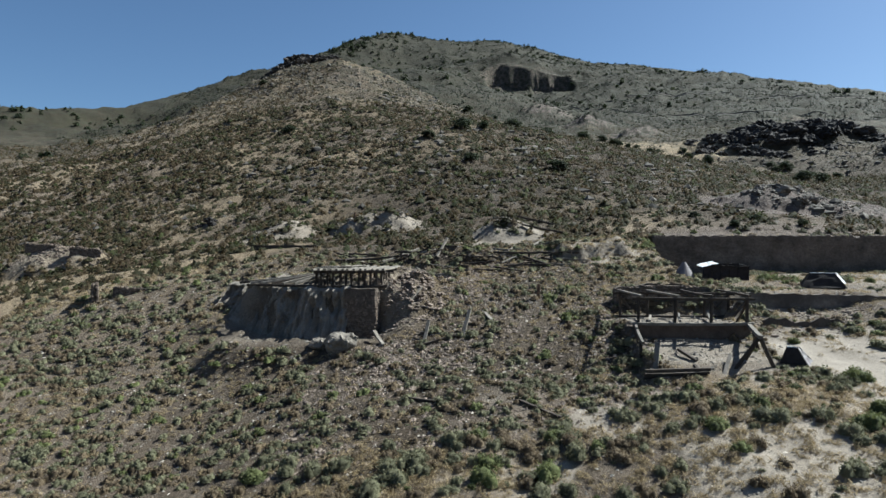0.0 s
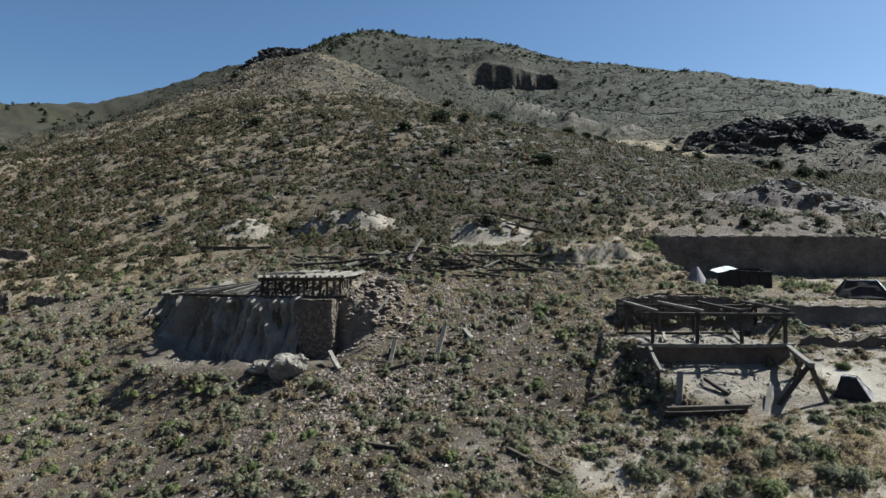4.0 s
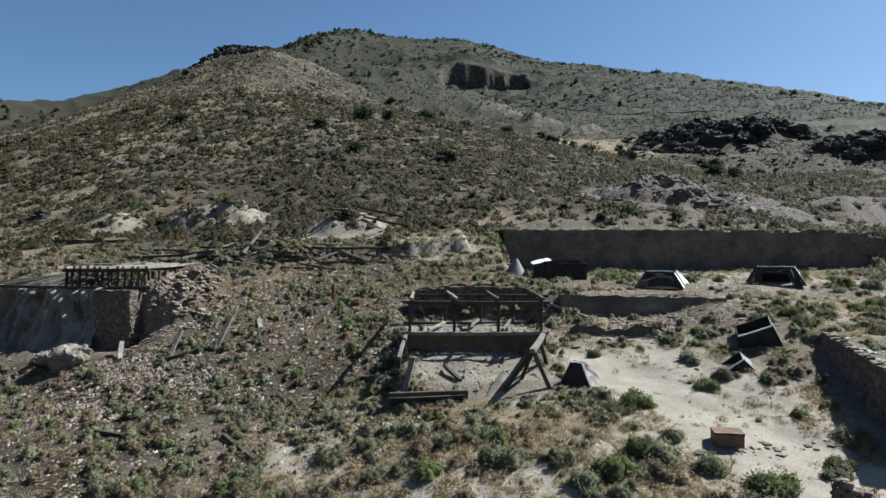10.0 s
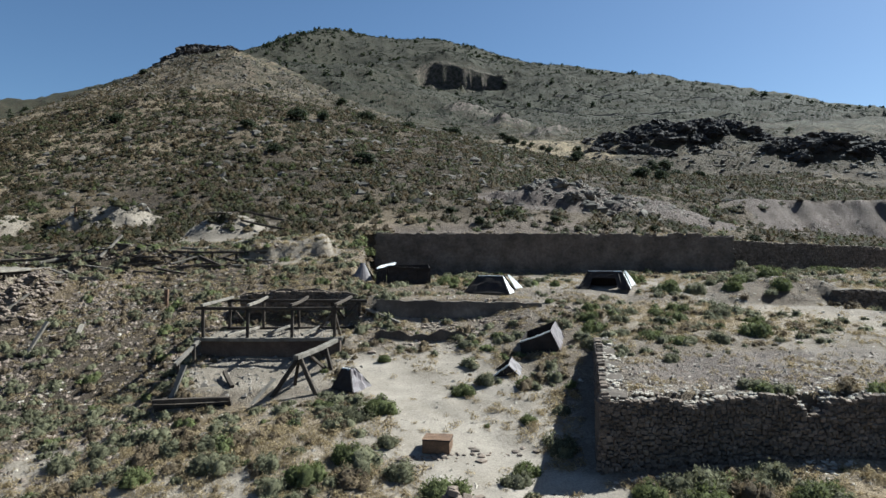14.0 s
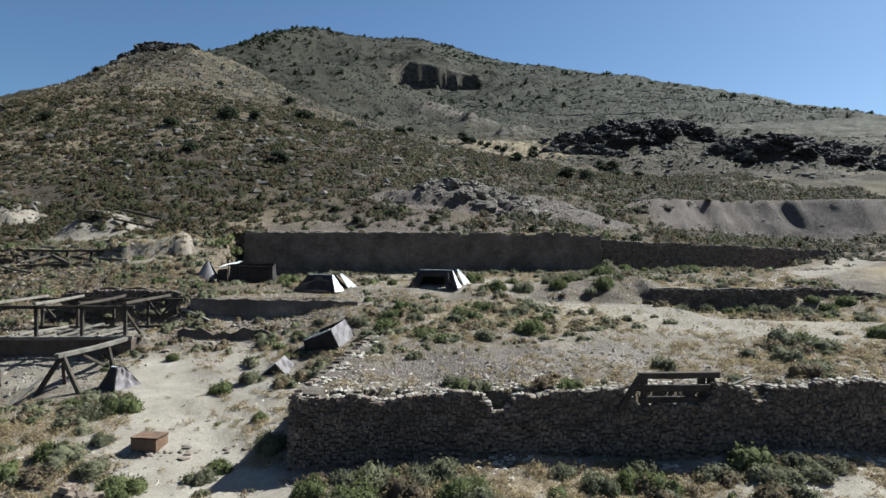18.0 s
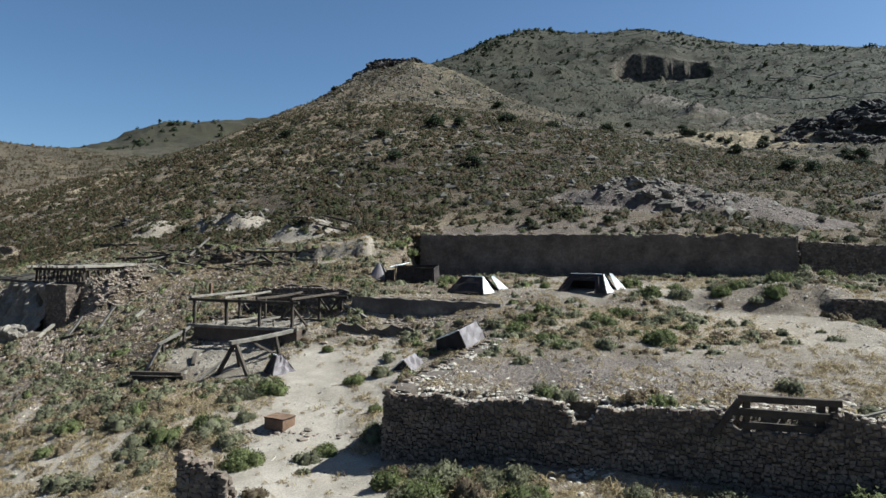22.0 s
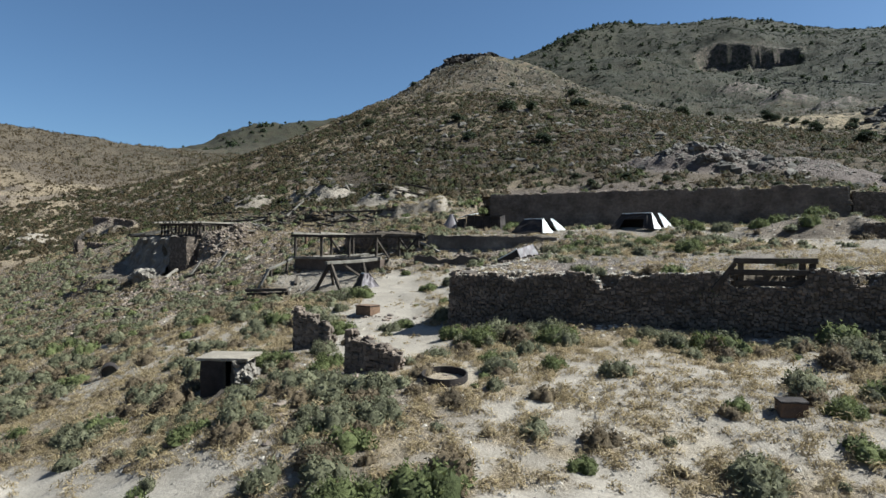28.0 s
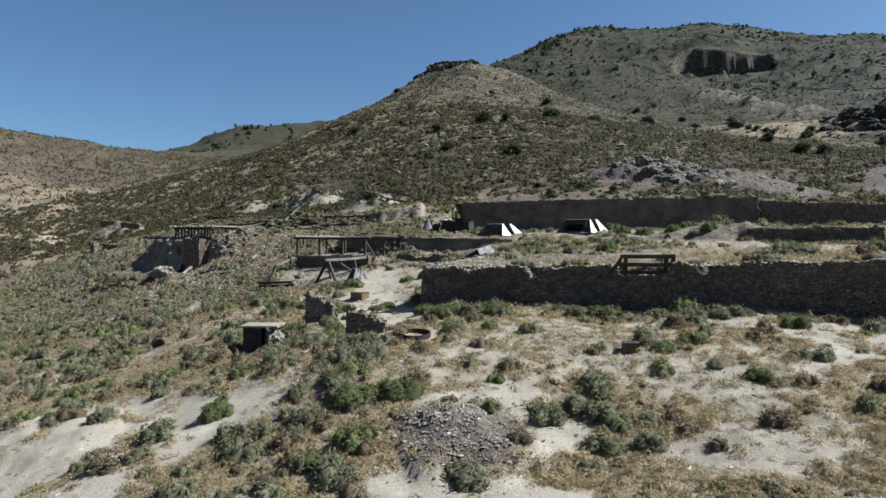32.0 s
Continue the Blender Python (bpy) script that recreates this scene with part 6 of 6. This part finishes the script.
    x, y = pick(6000, (-150, 160, 98, 300), lambda x, y, p, d, s, g: 0.15 + 0.85 * d)
    scatter("hill_boulders", rocks, x, y, 0.2, 0.75, HILL_ROCK, rs, "grey boulders strewn over the hill", "stones", sink=0.3)


plant_all()


# ---- trees, large bushes and rocks ----
def juniper(seed, label):
    rnd = random.Random(seed)
    ob = thing("juniper", (0, 0, 0), label, "tree", "junipers")
    bm = bmesh.new()
    rings = []
    for j in range(6):
        c, rad = Vector((0.12 * math.sin(j * 1.3 + seed), 0.12 * math.cos(j * 1.7 + seed), -0.3 + 0.3 * j)), 0.2 * (1 - 0.14 * j)
        rings.append([bm.verts.new(c + Vector((math.cos(i * 0.785) * rad, math.sin(i * 0.785) * rad, 0))) for i in range(8)])
    for A, B in zip(rings, rings[1:]):
        for i in range(8):
            bm.faces.new((A[i], A[(i + 1) % 8], B[(i + 1) % 8], B[i]))
    part("trunk", bm, BARK, ob)
    v, f = [], []
    for k in range(22):
        a, e = rnd.uniform(0, 6.28), rnd.uniform(0.0, 1.4)
        c = Vector((math.cos(a) * math.cos(e) * 0.85, math.sin(a) * math.cos(e) * 0.85, 0.35 + math.sin(e) * 1.05))
        tv, tf = tuft(rnd, 60, rnd.uniform(0.5, 0.85), rnd.uniform(0.5, 0.9), 0.2)
        f.append(tf + sum(len(q) for q in v))
        v.append(tv + np.array(c - Vector((0, 0, 0.3)), np.float32))
    crown = new("crown", mesh_from("crown", np.concatenate(v), np.concatenate(f), JUNIPER))
    crown.parent = ob
    return ob


def bush(seed, mat, name, label, group):
    rnd = random.Random(seed)
    ob = thing(name, (0, 0, 0), label, "bush", group)
    v, f = shrub(rnd, 9, 9, 4, 1500, 0.1, 0.3)
    fo = new("foliage", mesh_from("foliage", v, f, mat, True))
    fo.parent = ob
    part("stem", beam_bm((0, 0, -0.15), (0.12, 0.06, 0.6), 0.1, 0.1, 0.2, 3, seed), BARK, ob)
    return ob


def place_copies(kinds, spots, lo, hi, seed, sink=0.08, stray=0.0):
    """Puts copies of some plants on the ground; the first of each kind is used as well."""
    rnd = random.Random(seed)
    used = set()
    for i, (x, y) in enumerate(spots):
        src = kinds[i % len(kinds)]
        s = rnd.uniform(lo, hi)
        x, y = x + rnd.uniform(-stray, stray), y + rnd.uniform(-stray, stray)
        m = Matrix.Translation(at(x, y, -sink * s)) @ pose(0, 0, 0, 0, 0, rnd.uniform(0, 360))
        if src.name not in used:
            used.add(src.name)
            src.matrix_basis = m
            ob = src
        else:
            ob = copy_thing(src, m)
        ob.scale = (s, s, s * rnd.uniform(0.85, 1.15))


WALL_FOOT = [(46.2, 40.6), (47.8, 41.6), (49.6, 41.4), (49.0, 39.6), (51.6, 40.6), (53.2, 41.0), (54.0, 39.0), (58.2, 40.2), (60.2, 38.8), (62.2, 39.8), (69, 38.6), (70.6, 39.0), (75.5, 37.4), (80, 38), (84, 36)]
YARD_EDGE = [(30.5, 54.0), (32.0, 52.4), (33.0, 52.9), (33.8, 48.6), (32.2, 46.6), (35.2, 45.0), (37.0, 43.2), (43.3, 47.0), (42.6, 49.8), (44.0, 51.0), (41.5, 44.2), (40.2, 56.2), (38.8, 55.4)]
FLAT_BUSHES = [(40.6, 34.8), (39.0, 36.6), (43.2, 36.8), (47.0, 36.0), (50.6, 34.2), (52.2, 33.0), (54.5, 33.4), (38.8, 32.6), (35.6, 35.4), (33.4, 36.8), (66.6, 30.6), (68.5, 33), (72.4, 28.2), (76, 31), (57.0, 24.5), (60.5, 22), (50.0, 20.5), (46.0, 24.5), (41.5, 19.5), (36.0, 24.5)]
BENCH_BUSHES = [(40.0, 76.5), (38.0, 78.5), (39.6, 80.0), (48.2, 77.0), (50.4, 78.2), (47.6, 64.2), (49.8, 61.8), (51.6, 58.6), (53.0, 57.2), (57.5, 55.8), (60.5, 73.5), (63.5, 73), (33.6, 62.2), (35.0, 73.0), (32.6, 88), (79, 66.2), (81.5, 66), (84, 65.4), (90, 64), (88, 57), (76, 92), (79, 91)]
TERRACE_BUSHES = [(30.2, 96.4), (29.0, 94.6), (31.0, 93.5), (81, 93), (83.5, 92.5), (86, 93.4), (89, 92.6), (92, 93.8), (95, 94), (99, 95), (103, 96), (84, 89), (88, 88), (77.5, 90), (75.5, 88), (69, 74.5), (71.5, 71), (73.5, 73.8), (67.5, 72.8), (72.6, 75.4), (76.5, 66.2), (80.5, 65.4), (83, 65.8), (86.5, 64.6), (90.5, 68), (93, 66), (61, 63.5), (63.5, 61), (56.5, 64.8), (52.5, 63), (50.8, 64.5), (58.4, 66.2), (62.5, 66), (54.2, 55.5), (60.2, 57.2), (48.6, 59.4), (59, 60), (57, 62.5), (55, 59.5), (77, 49.5), (84, 51), (40, 82), (42.5, 80.5), (44.5, 79.5), (37.2, 83.5), (58.8, 78), (64, 79), (67, 77.4), (49, 70.5), (51.5, 68), (54, 66)]
green_bushes = [bush(31 + i, GREEN, "rabbitbrush_bush", "large rounded green rabbitbrush on sandy ground", "green bushes") for i in range(3)]
grey_bushes = [bush(51 + i, SAGE, "sagebrush_bush", "large grey-green sagebrush on stony ground", "grey bushes") for i in range(3)]
place_copies(green_bushes, WALL_FOOT[::3] + YARD_EDGE[::2] + FLAT_BUSHES[::2] + BENCH_BUSHES[::2] + TERRACE_BUSHES[::3] + TERRACE_BUSHES[1::3], 0.65, 1.6, 5, stray=0.5)
place_copies(grey_bushes, WALL_FOOT[1::3] + WALL_FOOT[2::3] + YARD_EDGE[1::2] + FLAT_BUSHES[1::2] + BENCH_BUSHES[1::2] + TERRACE_BUSHES[2::3], 0.6, 1.45, 6, stray=0.5)

HILL_TREES = [(-102, 372), (-50, 214), (-4, 181), (-29, 335), (6, 200), (12.5, 204), (11, 286), (10, 628), (35, 564), (47, 596), (70, 522), (76, 356), (96, 396), (98, 366), (102, 362), (105.5, 358), (108, 342), (111, 340), (129, 353), (98, 178), (103, 178), (144, 288), (147, 282), (142, 280), (27, 155), (7, 160), (-32, 675), (-68, 722), (281, 409), (124, 332), (95, 367), (97, 240), (24, 226), (38, 240), (56, 262), (132, 235), (137, 228)]
junipers = [juniper(71 + i, "dark green juniper on the rocky hillside") for i in range(3)]
place_copies(junipers, HILL_TREES, 1.5, 2.6, 7)
bank_junipers = [juniper(81 + i, "small dark green juniper on the bank above the wall") for i in range(2)]
place_copies(bank_junipers, [(42.5, 110.8), (46.0, 103.4), (51.0, 107.0), (57.0, 104.0), (72.0, 104.5), (88.0, 106.0)], 0.6, 0.95, 8)


def ridge_trees():
    """The small trees along the skylines and the upper mountain, too many to count."""
    rs = np.random.RandomState(9)
    rnd = random.Random(10)
    shapes = [tuft(rnd, 46, 1.0, 1.6, 0.62) for _ in range(4)]
    xs, ys = [], []
    for line, n, w in ((MOUNTAIN[7:9] + [MOUNTAIN[0], MOUNTAIN[1], MOUNTAIN[2]], 430, 26), (MOUNTAIN[2:6], 70, 16), (FAR_RIDGE[1:5], 110, 16), ([(-162, 404, 0), (-200, 330, 0)], 8, 10)):
        for _ in range(n):
            i = rnd.randrange(len(line) - 1)
            k = rnd.random()
            xs.append(line[i][0] + (line[i + 1][0] - line[i][0]) * k + rnd.gauss(0, w))
            ys.append(line[i][1] + (line[i + 1][1] - line[i][1]) * k + rnd.gauss(0, w))
    for _ in range(420):
        xs.append(rnd.uniform(-250, 330))
        ys.append(rnd.uniform(700, 1400))
    scatter("ridge_junipers", shapes, np.array(xs), np.array(ys), 1.9, 4.8, JUNIPER, rs, "small dark junipers along the skyline", "tree")


ridge_trees()


def crag_mesh(seed):
    """A jagged block of dark rock with ledges."""
    rnd = random.Random(seed)
    off = Vector((rnd.uniform(0, 50), rnd.uniform(0, 50), rnd.uniform(0, 50)))
    bm = bmesh.new()
    bmesh.ops.create_icosphere(bm, subdivisions=4, radius=1.0)
    for v in bm.verts:
        n1 = noise.noise(v.co * 1.6 + off)
        n2 = noise.noise(v.co * 4.5 + off)
        n3 = noise.cell(v.co * 3.2 + off)
        v.co *= 1 + 0.38 * n1 + 0.16 * n2 + 0.18 * (n3 - 0.5)
        v.co.z = v.co.z * 0.7 + 0.1 * round(v.co.z * 3) / 1.5
    me = bpy.data.meshes.new("crag")
    bm.to_mesh(me)
    bm.free()
    me.materials.append(DARK_ROCK)
    return me


CRAGS = [crag_mesh(i) for i in range(5)]
SMALL_CRAGS = [c.copy() for c in CRAGS[:3]]
for c in SMALL_CRAGS:
    c.materials[0] = ROCK


def outcrop(cx, cy, length, turn, n, lo, hi, label, seed, crags=CRAGS):
    """A broken line of crags on a slope."""
    rnd = random.Random(seed)
    ob = thing("rock_outcrop", at(cx, cy), label, "rock outcrop", "dark outcrops", turn)
    inv = ob.matrix_world.inverted()
    for i in range(n):
        u, w = (i + rnd.random()) / n - 0.5, rnd.uniform(-0.2, 0.2)
        p = ob.matrix_world @ Vector((u * length, w * length, 0))
        s = rnd.uniform(lo, hi) * (1 - abs(u))
        q = at(p.x, p.y, s * 0.15)
        st = new("crag", crags[i % len(crags)])
        st.parent = ob
        st.matrix_basis = inv @ Matrix.Translation(q) @ pose(0, 0, 0, rnd.uniform(-15, 15), rnd.uniform(-15, 15), rnd.uniform(0, 360)) @ Matrix.Diagonal((s * rnd.uniform(1.0, 1.7), s, s * rnd.uniform(0.6, 0.95), 1))


outcrop(184, 346, 96, -12, 90, 2.5, 6.5, "long dark volcanic outcrop above the spoil heaps", 1)
outcrop(160, 328, 60, -40, 18, 2, 5, "broken dark ledges below the outcrop", 4)
outcrop(224, 280, 60, -8, 60, 2.2, 5.5, "dark flat-topped rock ledge on the slope", 2)
outcrop(262, 266, 56, 5, 12, 3, 6, "scattered dark ledges on the slope", 5)
outcrop(-92, 430, 50, 20, 18, 3.5, 6.5, "dark rocky knob crowning the spur", 3)
outcrop(62, 118, 16, 0, 12, 0.6, 1.5, "small crag of weathered rock in the spoil bank", 6, SMALL_CRAGS)
# added dark rocks; they stand for the darkness of a small adit mouth
outcrop(-48, 133, 5, 0, 4, 0.9, 1.5, "dark rocks standing for a small shadowed mouth in the grassy slope", 7)


def boulder_fields():
    rs = np.random.RandomState(21)
    rnd = random.Random(22)
    rocks = [template_of(rock_bm(1, 0.8, 0.7, rnd, 1, 0.35)) for _ in range(5)]
    xs, ys = [], []
    for cx, cy, sx, sy, n in ((195, 320, 55, 28, 1500), (250, 270, 45, 20, 900), (-95, 415, 45, 45, 1500), (-30, 330, 60, 60, 900), (62, 250, 14, 22, 420), (20, 170, 45, 25, 500), (62, 118, 10, 3, 60)):
        xs.append(rs.normal(cx, sx, n))
        ys.append(rs.normal(cy, sy, n))
    x, y = np.concatenate(xs), np.concatenate(ys)
    s = np.hypot(x - 50, y) / 300
    ok = y > 112
    scatter("boulder_field", rocks, x[ok], y[ok], 0.4, 1.7, HILL_ROCK, rs, "fields of dark broken boulders below the crags", "stones", sink=0.25)


boulder_fields()


def mine_road(pts, wide, bank, label):
    """A bench road cut across a slope: a level strip and the cut bank above it."""
    line = []
    for (ax, ay), (bx, by) in zip(pts, pts[1:]):
        n = max(2, int(math.hypot(bx - ax, by - ay) / 6))
        line += [(ax + (bx - ax) * k / n, ay + (by - ay) * k / n) for k in range(n)]
    line.append(pts[-1])
    verts, faces = [], []
    for k, (x, y) in enumerate(line):
        z = at(x, y).z + 0.4
        w = 1 + 0.3 * math.sin(k * 0.7)
        verts += [(x, y - wide, z - 1.2), (x, y, z), (x, y + 0.5, z + bank * w), (x, y + bank * 1.6, z + bank * w * 0.7)]
    for k in range(len(line) - 1):
        a, b = 4 * k, 4 * k + 4
        faces += [(a + j, b + j, b + j + 1, a + j + 1) for j in range(3)]
    tagged(new("mine_road", mesh_from("mine_road", verts, faces, HILL_ROCK, False)), label, "road", kind="structure")


mine_road([(138, 718), (186, 660), (243, 648), (300, 630), (362, 616)], 2.5, 1.1, "old mine road cut across the mountain side")
mine_road([(226, 818), (282, 779), (338, 742), (396, 694), (452, 672)], 2.5, 0.8, "upper mine road cut across the mountain side")


# ---- stones of the walls, last ----
def lay_stones():
    rnd = random.Random(77)
    d = Vector((1, -0.09, 0)).normalized()
    stone_face(front_wall, (45.0, front_wall_y(45.0) - 0.06, 0), d, 47, lambda s: 7.4, lambda s: front_top(s), lambda s, z: 7.5 < s < 17 and z > 8.4, rnd, 0.165, proud=0.1)
    p, q = Vector((side_wall_x(58), 58, 0)), Vector((45, 44, 0))
    stone_face(side_wall, p, q - p, (q - p).length, lambda s: 7.6 + max(0, 12 - s) * 0.2, lambda s: 13.3 - s * 0.085, lambda s, z: s > 5, rnd)
    stone_face(low_wall, (75, low_wall_y(75), 0), (1, -0.12, 0), 13, lambda s: 13.4, lambda s: 15.9, lambda s, z: True, rnd, 0.2)
    for k in range(10):
        a, b = Vector((*rubble_pts[k], 0)), Vector((*rubble_pts[k + 1], 0))
        stone_face(rubble_wall, a, b - a, (b - a).length, lambda s: 16.4, lambda s: 20.7 - 0.13 * k - 0.036 * s, lambda s, z: k == 1, rnd, 0.22)
    a, b, c = Vector((-11.5, 76.6, 0)), Vector((-7.9, 76.2, 0)), Vector((-6.2, 84.5, 0))
    stone_face(abutment, a, b - a, (b - a).length, lambda s: 9.4, lambda s: 15.1, lambda s, z: True, rnd)
    stone_face(abutment, b, c - b, (c - b).length, lambda s: 10.2 + 0.4 * s, lambda s: 15.1, lambda s, z: True, rnd)
    stone_face(long_wall, (31.5, long_wall_y(31.5), 0), (1, -0.07, 0), 47.5, lambda s: 15.2, lambda s: long_top(s) + 0.02, lambda s, z: False, rnd, 0.36, 0.0, MASONRY, 0.0, 1.3)
    stone_face(mill_rear, (19.5, 74.2, 0), (1, 0, 0), 11, lambda s: 12.6, lambda s: 15.3 + 0.4 * math.sin(s * 0.29), lambda s, z: True, rnd)


lay_stones()


def rubble_on_wall_tops():
    """Loose stones along the tops and feet of the walls."""
    rs = np.random.RandomState(31)
    rnd = random.Random(32)
    shapes = [template_of(rock_bm(1, 0.8, 0.55, rnd, 1, 0.3)) for _ in range(6)]
    x = rs.uniform(45.6, 91, 1500)
    y = front_wall_y(x) + 0.15 + np.abs(rs.normal(0, 1.6, 1500))
    x2 = rs.uniform(45, 92, 350)
    y2 = front_wall_y(x2) - 0.7 - np.abs(rs.normal(0, 0.9, 350))
    y3 = rs.uniform(44, 58, 260)
    x3 = side_wall_x(y3) + 0.2 + np.abs(rs.normal(0, 0.8, 260))
    x4, y4 = rs.uniform(55.0, 57.5, 60), 43.0 - np.abs(rs.normal(0, 0.9, 60))
    xa, ya = np.concatenate([x, x2, x3, x4]), np.concatenate([y, y2, y3, y4])
    za = land(xa, ya)
    crest = np.array([front_top(v - 45) - 0.1 for v in xa])
    za = np.where((ya > front_wall_y(xa)) & (ya < front_wall_y(xa) + 1.4), np.maximum(za, crest), za)
    side_crest = 13.2 - (58 - ya) * 0.088
    za = np.where((np.arange(len(xa)) >= 1850) & (np.arange(len(xa)) < 2110) & (xa < side_wall_x(ya) + 1.4), np.maximum(za, side_crest), za)
    scatter("wall_rubble", shapes, xa, ya, 0.09, 0.26, PALE_ROCK, rs, "pale broken stones along the wall tops", "stones", sink=0.1, z=za)
    x = rs.uniform(47, 92, 1900)
    y = front_wall_y(x) + 1.2 + np.abs(rs.normal(0, 3.6, 1900))
    chips = [template_of(chip_bm(rnd)) for _ in range(5)]
    scatter("terrace_stones", chips, x, y, 0.06, 0.27, ROCK_WARM, rs, "brown broken stones strewn over the terrace", "stones", sink=0.15)
    x = np.concatenate([rs.normal(38.5, 4.5, 420), rs.normal(44, 3, 320), rs.normal(38, 2.5, 60), rs.normal(-4.4, 2.3, 1500), rs.normal(-70, 5, 900), rs.normal(-60, 5, 160), rs.uniform(3, 16, 260), rs.uniform(81, 112, 900), rs.normal(75.5, 1.8, 260)])
    y = np.concatenate([rs.normal(67.5, 1.5, 420), rs.normal(29.5, 2.2, 320), rs.normal(46.8, 0.4, 60), rs.normal(79.6, 2.5, 1500), rs.normal(119, 2.2, 900), rs.normal(120, 3, 160), rs.normal(89.5, 1.5, 260), rs.normal(95.0, 1.2, 900), rs.normal(93.2, 0.9, 260)])
    scatter("rubble_spill", shapes, x, y, 0.1, 0.4, ROCK_WARM, rs, "rubble spilled below the broken walls", "stones", sink=0.12)


rubble_on_wall_tops()
